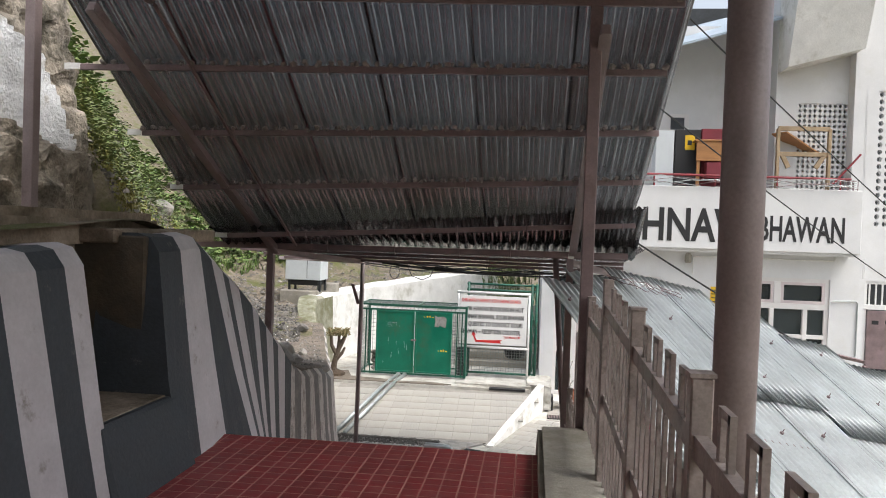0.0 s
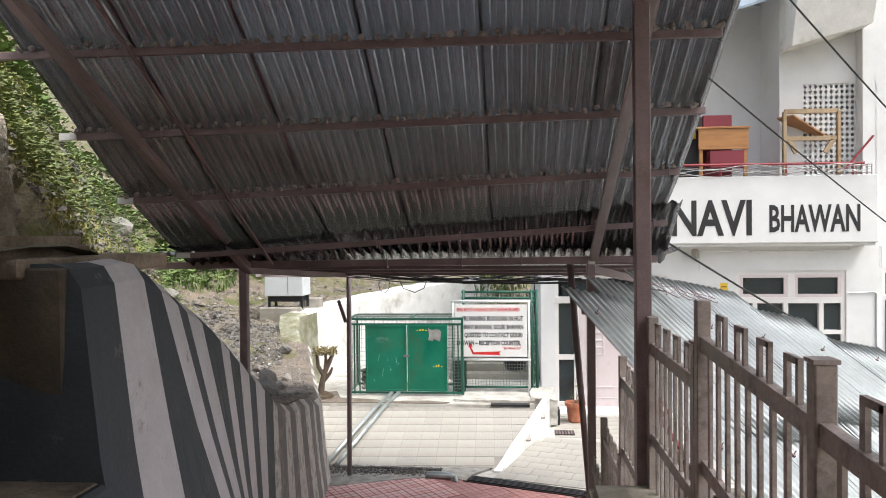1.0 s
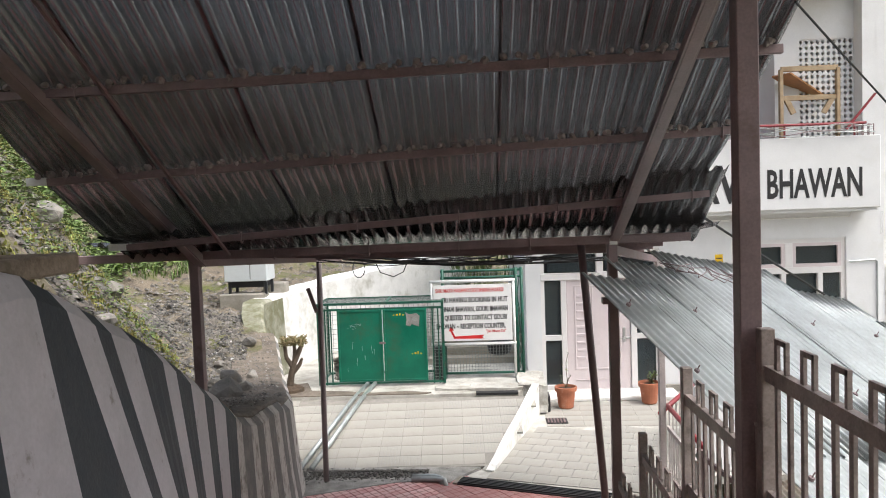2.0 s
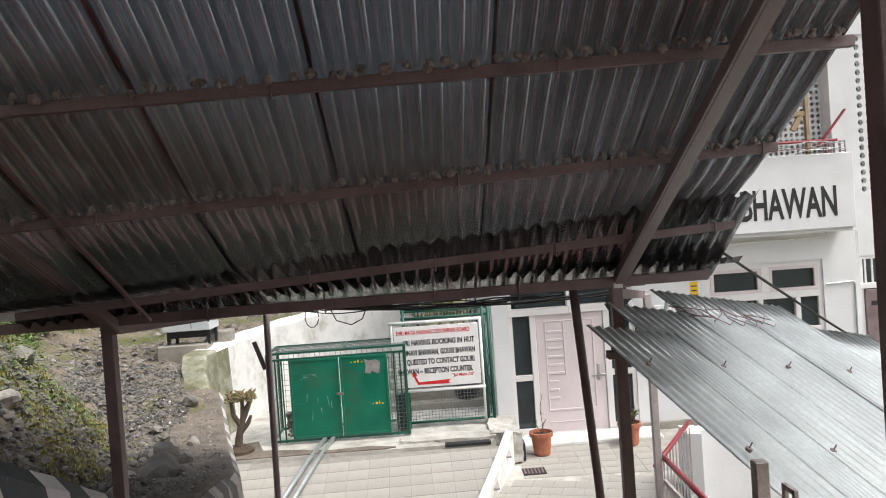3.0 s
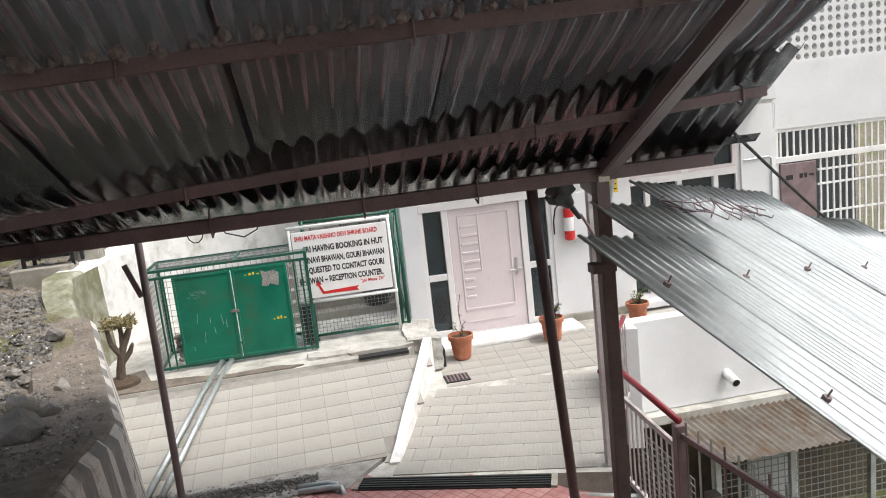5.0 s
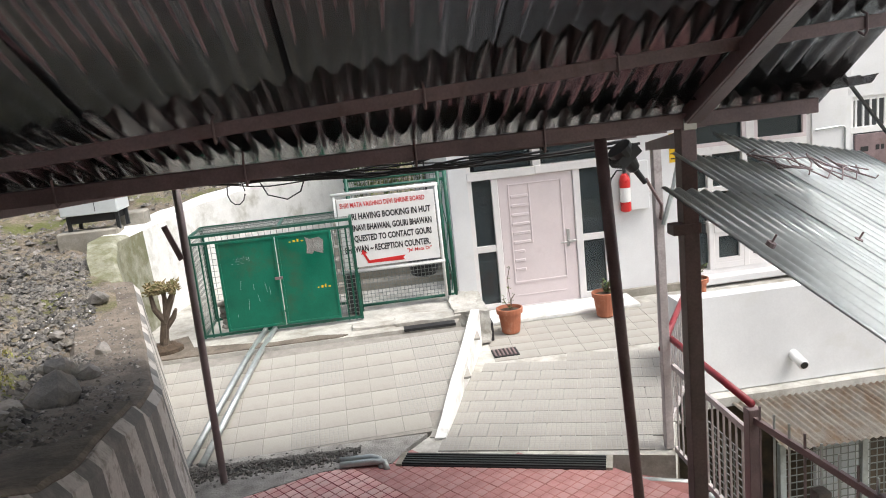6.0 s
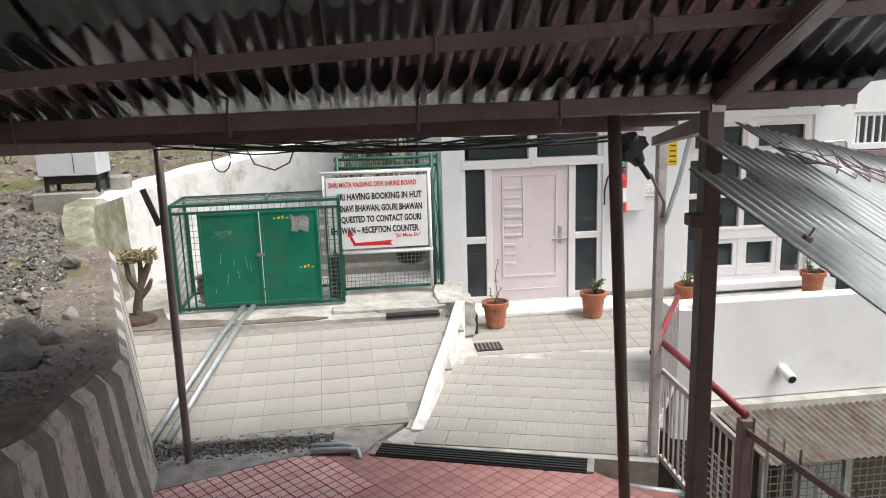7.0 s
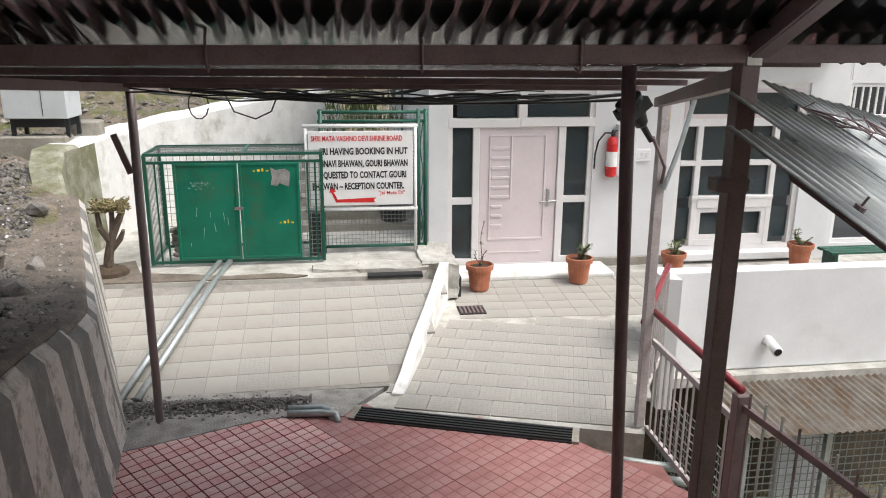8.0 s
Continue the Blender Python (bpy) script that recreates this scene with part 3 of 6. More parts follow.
grate = hold("drain_grate", (2.2, 15.9, 0), "small rusty drain grate in the terrace", "drain")
part("frame", box((2.38, 15.82, -0.01), (2.72, 16.12, 0.006)), BLACK, grate)
for i in range(6):
    part("bar", box((2.40 + 0.052 * i, 15.84, 0.0), (2.425 + 0.052 * i, 16.1, 0.016), 0.003), STEEL, grate)

# terrace parapet and the level below it
pw = hold("terrace_parapet", (6, 15, 0), "white plastered parapet wall round the terrace", "wall", kind="structure")
part("wall", rough_up(bevel(box((4.46, 14.86, -0.5), (11.5, 15.06, 0.76)), 0.02), 0.006, 2), WALL_WHITE, pw)
part("return_wall", hull([(4.3, 14.2, 0.9), (4.46, 14.15, 0.9), (4.66, 15.0, 0.78), (4.46, 15.05, 0.78)], 1.5), WALL_WHITE, pw)
part("slab_edge", box((4.46, 14.7, -0.62), (11.5, 17.5, -0.5)), CONCRETE_PALE, pw)
bm = tube((5.96, 14.9, -0.12), (5.96, 14.62, -0.19), 0.062, 16)
waste = solid("waste_pipe", bm, WHITE_PAINT, "short white plastic drain pipe through the parapet", "pipe", smooth=True)
# black disc on the pipe's end, for the shade in its bore
bm = tube((5.96, 14.621, -0.19), (5.96, 14.612, -0.1925), 0.048, 16)
part("bore", bm, BLACK, waste)

# ---- house ----
FY = 17.8
def punched(name, x0, x1, z0, z1, holes, y0, y1, material, parent):
    """A wall with rectangular openings, out of courses between them."""
    bm = bmesh.new()
    zs = sorted({z0, z1, *[h[1] for h in holes], *[h[3] for h in holes]})
    for a, b in zip(zs, zs[1:]):
        cut = sorted((h[0], h[2]) for h in holes if h[1] <= a + 1e-6 and h[3] >= b - 1e-6)
        x = x0
        for l, r in cut + [(x1, x1)]:
            if l - x > 1e-4:
                box((x, y0, a), (l, y1, b), 0, bm)
            x = r
    bmesh.ops.remove_doubles(bm, verts=bm.verts, dist=1e-4)
    return part(name, bm, material, parent)


house = hold("house", (6, 18, 0), "white three storey guest house with balcony", "building", kind="structure")
DOOR = (2.5, -0.012, 4.68, 2.66)
WIN = (6.0, 0.16, 8.06, 2.74)
punched("wall", 2.22, 8.62, -0.7, 3.3, [DOOR, WIN], FY, FY + 0.25, WALL_WHITE, house)
punched("wall", 8.62, 13.5, -0.7, 9.5, [(8.76, 0.2, 11.6, 2.74), (8.86, 3.84, 12.2, 6.62)], FY + 0.08, FY + 0.33, WALL_WHITE, house)
part("side_wall", box((2.22, FY + 0.25, -0.7), (2.47, 26, 5.6)), WALL_WHITE, house)
# inner faces painted in the room shade colour, so the openings look dark
part("back_wall", box((2.2, 22.0, -0.7), (13.5, 22.2, 9.5)), ROOM_SHADE, house)
part("inner_floor", box((2.47, FY + 0.25, -0.3), (13.5, 22, -0.1)), ROOM_SHADE, house)
part("partition", box((5.3, FY + 0.3, -0.1), (5.4, 22, 3.2)), ROOM_SHADE, house)
part("upper_wall", box((2.2, 19.3, 3.3), (7.0, 19.5, 8.3)), WALL_WHITE, house)
part("upper_wall", box((2.2, FY, 3.3), (4.6, FY + 0.25, 4.4)), WALL_WHITE, house)
part("plinth", rough_up(box((4.66, FY - 0.06, -0.02), (6.0, FY, 0.12), 0.01), 0.004, 3), CONCRETE, house)
part("sill", box((5.9, FY - 0.16, 0.04), (8.3, FY, 0.16), 0.015), WALL_WHITE, house, "projecting white window sill")
part("doorstep", rough_up(bevel(box((2.3, FY - 0.62, -0.02), (4.9, FY - 0.01, 0.06)), 0.02), 0.006, 3), WALL_OLD, house, "whitewashed doorstep")
# balcony
balcony = hold("balcony", (6.3, 17.3, 3.3), "projecting white balcony with a name board", "balcony", kind="structure")
part("slab", box((2.9, 17.36, 3.22), (8.4, 19.4, 3.38), 0.01), WALL_WHITE, balcony)
part("front", box((2.9, 17.3, 3.28), (8.42, 17.4, 4.54), 0.012), WALL_WHITE, balcony)
part("side", box((8.32, 17.4, 3.28), (8.42, 19.4, 4.54), 0.008), WALL_WHITE, balcony)
board_at = lambda x, z: Matrix.Translation((x, 17.296, z)) @ FACING
words("HNAVI", 0.92, BLACK, board_at(4.2, 3.45), balcony, 0.003, bold=0.022, width=1.95)
words("BHAWAN", 0.7, BLACK, board_at(6.47, 3.5), balcony, 0.003, bold=0.016, width=1.63)
brail = hold("balcony_rail", (6.3, 17.35, 4.54), "red painted pipe rail on top of the balcony", "railing")
part("pipe", tube((2.9, 17.36, 4.78), (8.2, 17.36, 4.76), 0.024, 8), RED, brail)
for x in (3.2, 4.4, 5.6, 6.8, 8.0):
    part("upright", tube((x, 17.36, 4.53), (x, 17.36, 4.78), 0.018, 8), RED, brail)
part("strut", beam((7.86, 17.36, 4.66), (8.36, 17.36, 5.26), 0.05, 0.03), RED, brail)
for i in range(3):
    part("loop", wire([(8.06 + 0.1 * i, 17.38, 4.54), (8.06 + 0.1 * i, 17.38, 4.74), (8.14 + 0.1 * i, 17.38, 4.74), (8.14 + 0.1 * i, 17.38, 4.54)], 0.01, 5), STEEL, brail)
# upper storey: recessed corner, roof overhang
part("upper_pier", box((6.95, 18.16, 4.5), (7.4, 19.6, 9.0)), WALL_WHITE, house)
part("upper_side_wall", box((8.4, 17.88, 3.3), (8.66, 22, 9.5)), WALL_WHITE, house)
part("roof", hull([(3.9, 17.9, 7.28), (6.93, 17.9, 8.12), (6.93, 21.5, 9.2), (3.9, 21.5, 8.4)], 0.05), FAR_ROOF, house, "blue grey sloping tin roof")
bm = bmesh.new()
xz = [(6.96, 7.0), (8.42, 7.39), (8.42, 9.4), (6.96, 9.4)]
a_ = [bm.verts.new((x, 17.5 if z < 9 else 16.7, z)) for x, z in xz]
b_ = [bm.verts.new((x, 19.6, z)) for x, z in xz]
bm.faces.new(a_)
bm.faces.new(b_[::-1])
for i in range(4):
    j = (i + 1) % 4
    bm.faces.new((a_[i], a_[j], b_[j], b_[i]))
part("overhang", bm, WALL_OLD, house, "plain overhanging upper storey wall")


def lattice(parent, x0, z0, x1, z1, y0, y1, cell, name="lattice"):
    """A pierced screen of diagonal ribs in a frame, open between them."""
    bm = bmesh.new()
    nx, nz = round((x1 - x0) / cell), round((z1 - z0) / cell)
    cx, cz = (x1 - x0) / nx, (z1 - z0) / nz
    n = 8
    for i in range(nx):
        for j in range(nz):
            c = Vector((x0 + cx * (i + 0.5), 0, z0 + cz * (j + 0.5)))
            r = 0.33 * min(cx, cz)
            outer = [(1, 0), (1, 1), (0, 1), (-1, 1), (-1, 0), (-1, -1), (0, -1), (1, -1)]
            fo = [bm.verts.new((c.x + cx / 2 * a, y0, c.z + cz / 2 * b)) for a, b in outer]
            fi = [bm.verts.new((c.x + r * math.cos(math.pi * k / 4), y0, c.z + r * 1.15 * math.sin(math.pi * k / 4))) for k in range(n)]
            bi = [bm.verts.new((v.co.x, y1, v.co.z)) for v in fi]
            for k in range(n):
                q = (k + 1) % n
                bm.faces.new((fo[k], fo[q], fi[q], fi[k]))
                bm.faces.new((fi[k], fi[q], bi[q], bi[k]))
    bmesh.ops.remove_doubles(bm, verts=bm.verts, dist=1e-4)
    return part(name, bm, WALL_WHITE, parent, "pierced white concrete lattice screen")


lattice(house, 8.86, 3.84, 12.2, 6.62, FY + 0.10, FY + 0.2, 0.15)
lattice(house, 7.4, 4.6, 8.4, 6.4, 18.2, 18.28, 0.105)
part("lintel", box((7.4, 18.18, 6.4), (8.4, 18.3, 9.0)), WALL_WHITE, house)
part("upper_back_wall", box((6.95, 19.6, 3.3), (8.5, 19.7, 9.0)), WALL_WHITE, house)


def joinery(parent, x0, z0, x1, z1, y, t, material, name="frame", w=0.06):
    """A rectangular timber frame as one part."""
    bm = bmesh.new()
    box((x0, y, z0), (x0 + w, y + t, z1), 0, bm)
    box((x1 - w, y, z0), (x1, y + t, z1), 0, bm)
    box((x0 + w, y, z1 - w), (x1 - w, y + t, z1), 0, bm)
    box((x0 + w, y, z0), (x1 - w, y + t, z0 + w), 0, bm)
    return part(name, bm, material, parent)


def pane(parent, x0, z0, x1, z1, y):
    ob = part("pane", box((x0, y, z0), (x1, y + 0.006, z1)), GLASS, parent, "dark reflecting glass")
    ob.visible_shadow = False
    return ob


# entrance door with sidelights and transom
door = hold("door_1", (3.5, FY, 0), "pale pink panelled double entrance door with glazed sidelights", "door", kind="structure")
joinery(door, *DOOR, FY + 0.03, 0.12, FRAME_WHITE, "frame", 0.07)
part("mullion", box((2.87, FY + 0.02, 0.05), (2.97, FY + 0.15, 2.13), 0.006), FRAME_WHITE, door)
part("mullion", box((4.15, FY + 0.02, 0.05), (4.26, FY + 0.15, 2.13), 0.006), FRAME_WHITE, door)
part("transom_bar", box((2.5, FY + 0.0, 2.11), (3.6, FY + 0.15, 2.24), 0.008), FRAME_WHITE, door)
part("transom_bar", box((3.56, FY - 0.01, 2.12), (4.68, FY + 0.15, 2.25), 0.008), FRAME_WHITE, door)
part("transom_post", box((3.53, FY + 0.0, 2.24), (3.66, FY + 0.14, 2.62), 0.008), FRAME_WHITE, door)
for x0, x1 in ((2.57, 2.87), (4.26, 4.61)):
    part("sidelight_bar", box((x0, FY + 0.03, 0.98), (x1, FY + 0.12, 1.08), 0.006), FRAME_WHITE, door)
    part("sidelight_foot", box((x0, FY + 0.03, 0.05), (x1, FY + 0.12, 0.14), 0.006), FRAME_WHITE, door)
    pane(door, x0, 0.14, x1, 0.98, FY + 0.08)
    pane(door, x0, 1.08, x1, 2.11, FY + 0.08)
for x0, x1 in ((2.64, 3.5), (3.7, 4.6)):
    pane(door, x0, 2.26, x1, 2.58, FY + 0.08)
leaf = part("leaf", box((2.975, FY + 0.05, 0.02), (4.145, FY + 0.1, 2.11), 0.005), DOOR_PINK, door, "pale pink door leaf")
for lo, hi in (((3.12, 0.22), (3.95, 0.235)), ((3.12, 0.42), (3.97, 0.455)), ((3.12, 1.98), (3.97, 2.0))):
    part("moulding", box((lo[0], FY + 0.036, lo[1]), (hi[0], FY + 0.05, hi[1]), 0.004), DOOR_PINK, leaf)
for x in (3.13, 3.45, 3.96):
    part("moulding", box((x - 0.012, FY + 0.036, 0.455 if x != 3.45 else 1.05), (x + 0.012, FY + 0.05, 1.99), 0.004), DOOR_PINK, leaf)
for i in range(9):
    z = 0.62 + 0.145 * i
    part("rib", box((3.15, FY + 0.034, z), (3.32 if i < 3 else 3.43, FY + 0.05, z + 0.05), 0.008), DOOR_PINK, leaf)
handle = part("lock_plate", box((4.0, FY + 0.036, 0.92), (4.05, FY + 0.05, 1.2), 0.005), STEEL_BARE, leaf, "steel lock plate")
part("lever", wire([(4.025, FY + 0.04, 1.02), (4.025, FY - 0.02, 1.02), (4.08, FY - 0.02, 1.02), (4.14, FY - 0.015, 1.015)], 0.011, 8), STEEL_BARE, handle)
part("bolt", box((3.9, FY + 0.03, 0.98), (4.13, FY + 0.045, 1.0), 0.003), STEEL_BARE, leaf)
part("curtain", rough_up(box((2.58, FY + 0.3, 0.1), (2.86, FY + 0.33, 0.75)), 0.01, 9), CURTAIN, door)

# wide window
win = hold("window_1", (7, FY, 0.2), "wide white timber window with dark panes", "window", kind="structure")
joinery(win, *WIN, FY + 0.04, 0.12, FRAME_WHITE, "frame", 0.08)
part("transom_bar", box((6.08, FY + 0.03, 2.1), (7.98, FY + 0.16, 2.22), 0.006), FRAME_WHITE, win)
part("transom_bar", box((6.4, FY + 0.01, 0.84), (7.62, FY + 0.16, 1.0), 0.006), FRAME_WHITE, win)
for x in (6.32, 6.9, 7.56):
    part("mullion", box((x, FY + 0.025, 0.24), (x + 0.09, FY + 0.15, 2.1), 0.006), FRAME_WHITE, win)
part("mullion", box((6.97, FY + 0.02, 2.22), (7.11, FY + 0.15, 2.66), 0.006), FRAME_WHITE, win)
for x0, x1 in ((6.08, 6.97), (7.11, 7.98)):
    joinery(win, x0, 2.22, x1, 2.66, FY + 0.03, 0.05, DOOR_PINK, "sash", 0.06)
    pane(win, x0, 2.22, x1, 2.66, FY + 0.1)
part("rail", box((6.08, FY + 0.03, 1.5), (7.98, FY + 0.15, 1.58), 0.005), FRAME_WHITE, win)
part("rail", box((6.41, FY + 0.03, 0.24), (7.56, FY + 0.15, 0.34), 0.005), FRAME_WHITE, win)
for x0, x1 in ((6.08, 6.32), (6.41, 6.9), (6.99, 7.56), (7.65, 7.98)):
    pane(win, x0, 1.0, x1, 2.1, FY + 0.1)
    pane(win, x0, 0.34, x1, 0.84, FY + 0.1)
for x0, x1 in ((6.41, 6.9), (6.99, 7.56)):
    sash = joinery(win, x0, 0.34, x1, 0.84, FY + 0.03, 0.05, FRAME_WHITE, "sash", 0.07)
    part("blind", box((x0 + 0.07, FY + 0.13, 0.41), (x1 - 0.07, FY + 0.14, 0.77)), WALL_OLD, win, "pale blind behind the glass")
part("inner_sill", box((6.3, FY + 0.0, 0.98), (7.65, FY + 0.2, 1.03), 0.006), FRAME_WHITE, win)
# grilled opening and dark board in the wing
grille = hold("window_grille", (10, FY, 0.2), "white barred opening in the wing wall", "window", kind="structure")
joinery(grille, 8.76, 0.2, 11.6, 2.74, FY + 0.1, 0.08, WHITE_PAINT, "frame", 0.06)
part("bar_top", box((8.76, FY + 0.08, 2.16), (11.6, FY + 0.14, 2.26), 0.004), WHITE_PAINT, grille)
for i in range(22):
    x = 8.86 + 0.125 * i
    part("bar", box((x, FY + 0.11, 2.26), (x + 0.03, FY + 0.135, 2.68)), WHITE_PAINT, grille)
    if x > 9.55:
        part("bar", box((x, FY + 0.11, 0.26), (x + 0.03, FY + 0.135, 2.16)), WHITE_PAINT, grille)
for z in (0.7, 1.2, 1.7, 1.95):
    part("crossbar", box((9.56, FY + 0.105, z), (11.6, FY + 0.14, z + 0.035)), WHITE_PAINT, grille)
notice = part("notice_panel", box((8.83, FY + 0.06, 0.95), (9.5, FY + 0.1, 2.14), 0.004), STEEL, grille, "dark brown metal panel with small marks")
for lo, hi in (((8.92, 1.86), (9.05, 1.94)), ((9.18, 1.87), (9.24, 1.95)), ((9.27, 1.87), (9.32, 1.95)), ((9.36, 1.9), (9.45, 1.93))):
    part("mark", box((lo[0], FY + 0.054, lo[1]), (hi[0], FY + 0.06, hi[1])), BLACK, notice)
joinery(house, 8.68, 2.78, 8.72, 3.2, FY, 0.02, WALL_WHITE, "downpipe_strip", 0.01)


# ---- canopy over the steps ----
def purlin_z(x, y):
    """Height of the purlins' middle on the slope, which is slightly twisted."""
    return 4.25 - 0.611 * (y - 7.81) + (x - 0.7) * (0.018 + 0.03 * (y - 7.81))


PITCH = Vector((0, 1, -0.611)).normalized()
canopy = hold("canopy_frame", (0.6, 8, 0), "brown painted steel frame of the stair canopy", "canopy", kind="structure")
ROWS = ((6.58, -1.74, 2.9), (7.17, -1.62, 2.9), (7.81, -1.44, 2.96), (8.455, -1.36, 2.93), (9.15, -1.2, 2.98))
for y, x0, x1 in ROWS:
    part("purlin", beam((x0, y, purlin_z(x0, y)), (x1, y, purlin_z(x1, y)), 0.035, 0.048, 0.003), STEEL, canopy)
    part("purlin_end", box((x0 - 0.13, y - 0.02, purlin_z(x0, y) - 0.02), (x0, y + 0.02, purlin_z(x0, y) + 0.028)), WHITE_PAINT, canopy, "white painted purlin end")
for a, b in (((-1.1, 6.45, 4.91), (-0.84, 9.64, 3.17)), ((2.395, 6.45, 4.76), (2.405, 9.64, 3.255))):
    bm = beam(a, b, 0.06, 0.08, 0.004)
    for w in (-0.034, 0.034):
        beam(Vector(a) + Vector((w, 0, -0.03)), Vector(b) + Vector((w, 0, -0.03)), 0.012, 0.02, 0, bm)
    part("rafter", bm, POLE, canopy)
part("eave_beam", beam((-2.1, 9.64, 3.21), (2.98, 9.64, 3.245), 0.06, 0.065, 0.003), STEEL, canopy)
for i, (y, z) in enumerate(((10.4, 3.2), (11.3, 3.115), (12.2, 3.035), (13.15, 2.95))):
    part("purlin", beam((-2.0, y + 0.25, z), (3.0 + 0.1 * i, y - 0.25 - 0.06 * i, z - 0.0), 0.045, 0.038), STEEL, canopy)
part("side_beam", beam((2.38, 9.64, 3.16), (3.46, 12.85, 2.83), 0.06, 0.07), STEEL, canopy)
part("side_beam", beam((-0.85, 9.64, 3.16), (-0.72, 13.4, 2.92), 0.06, 0.06), STEEL, canopy)
part("front_beam", beam((-2.1, 13.45, 2.93), (-0.4, 13.42, 2.91), 0.05, 0.05), DOOR_PINK, canopy)
part("post", beam((2.385, 9.65, 0.0), (2.385, 9.65, 3.24), 0.072, 0.072, 0.004), STEEL, canopy, "brown square steel post")
part("clamp", box((2.3, 9.612, 2.74), (2.43, 9.69, 2.79), 0.004), STEEL, canopy)
part("post", beam((2.345, 6.62, 1.9), (2.345, 6.62, 5.05), 0.08, 0.08, 0.004), STEEL, canopy)
part("post", beam((-0.9, 9.66, 1.6), (-0.9, 9.66, 3.2), 0.075, 0.075, 0.004), STEEL, canopy)
part("post", tube((2.53, 10.8, -0.05), (2.255, 10.446, 3.19), 0.034, 16), STEEL, canopy, "brown round steel post", smooth=True)
part("post", tube((-0.73, 13.42, 0.0), (-0.70, 13.4, 2.93), 0.036, 14), POLE, canopy, smooth=True)
part("stub", beam((-0.75, 13.38, 2.24), (-0.85, 13.36, 2.56), 0.05, 0.05, 0.003), STEEL, canopy)
part("post", beam((3.5, 12.8, 0.0), (3.49, 12.78, 2.84), 0.075, 0.075, 0.004), BAR_GREY, canopy, "grey painted square post")
part("post", tube((2.5, 3.52, 1.9), (2.5, 3.52, 5.2), 0.054, 24), POLE, canopy, "thick purple grey round post", smooth=True)
part("post", beam((-1.2, 6.0, 3.48), (-1.2, 6.0, 5.2), 0.07, 0.07, 0.004), POLE, canopy)
part("brace", beam((-0.72, 6.6, purlin_z(-0.7, 6.6) - 0.05), (-0.5, 9.3, purlin_z(-0.5, 9.3) - 0.03), 0.02, 0.02), STEEL, canopy)
for y, xs_ in ((6.58, (-0.3, 0.9, 2.0)), (7.17, (-0.9, 0.4, 1.6)), (7.81, (-0.8, 0.6, 1.75)), (8.455, (-0.4, 0.47, 1.35, 2.1, 2.85)), (9.15, (-0.35, 0.49, 1.22, 1.92, 2.86))):
    for x in xs_:
        z = purlin_z(x, y)
        part("hook", wire([(x, y + 0.022, z + 0.05), (x, y - 0.022, z + 0.03), (x, y - 0.024, z - 0.03), (x, y - 0.01, z - 0.045), (x, y + 0.024, z - 0.03)], 0.005, 6), STEEL, canopy)
for x in (-0.25, 0.5, 1.2, 1.75):
    part("hook", wire([(x, 9.66, 3.33), (x, 9.605, 3.28), (x, 9.602, 3.2), (x, 9.62, 3.175), (x, 9.67, 3.19)], 0.005, 6), STEEL, canopy)
part("washer", box((2.36, 9.605, 3.2), (2.42, 9.613, 3.25), 0.002), STEEL_BARE, canopy)
# frame over the upper landing, carrying the added roof that runs back unseen
for y in (4.9, 3.2, 1.5, -0.2, -1.9, -3.6, -5.3, -7.0):
    part("purlin", beam((-0.85, y, 5.12), (3.0, y, 5.12), 0.04, 0.05), STEEL, canopy)
for x in (-0.75, 2.38):
    part("rafter", beam((x, -9.0, 5.06), (x, 6.62, 5.02), 0.055, 0.09), STEEL, canopy)

roof = hold("canopy_roof", (0.6, 8, 4), "dark weathered corrugated metal sheets over the steps", "roof", kind="structure")
WAVE = 0.0915
wdt = 8 * WAVE + 0.02


def slope_sheet(x0, y0, length, lift, up):
    """A sheet on the slope, its far end riding up over the lower sheets."""
    def bend(w, l):
        y = y0 + l * PITCH.y
        over = max(0.0, (y - 8.5) / 0.9)
        return (purlin_z(x0 + w, y) - purlin_z(x0, y0) + 0.611 * (y - y0)) * PITCH.y + 0.12 * over ** 1.2
    return corrugated((x0, y0, purlin_z(x0, y0) + lift + up), PITCH, (1, 0, 0), length, wdt, WAVE, 0.026, bend=bend, phase=0.4)


def lower_sheet(x0, y0, length, up):
    """A short sheet from the last purlin down to the eave beam."""
    d = Vector((0, 1, -0.36)).normalized()

    def bend(w, l):
        y, x = y0 + l * d.y, x0 + w
        k = (y - 9.15) / 0.49
        z = (purlin_z(x, 9.15) + 0.052) * (1 - k) + (3.289 + 0.007 * x) * k
        return (z - base + 0.36 * (y - y0)) * d.y + 0.006 * math.sin(x * 3.1)
    base = purlin_z(x0, 9.15) + 0.05 + 0.36 * (9.15 - y0)
    return corrugated((x0, y0, base + up), d, (1, 0, 0), length, wdt, WAVE, 0.018, bend=bend)


for i in range(6):
    x = -1.44 + 8 * WAVE * i
    up = 0.006 if i == 1 else 0.003 * (i % 2)
    part("sheet", slope_sheet(x, 6.2, 4.12, 0.053, up), SHEET_UNDER, roof, smooth=True)
    part("sheet", lower_sheet(x + 0.1, 8.99 - 0.008 * i, 0.93, up), SHEET_UNDER, roof, smooth=True)
    bm = corrugated((x - 0.25 + 0.07 * i, 9.5, 3.337 + up), Vector((0.04, 1, -0.085)).normalized(), (1.05, -0.04 * i / 6, 0), 3.95 - 0.1 * i, wdt + 0.09, WAVE, 0.02)
    part("sheet", bm, SHEET_UNDER, roof, smooth=True)
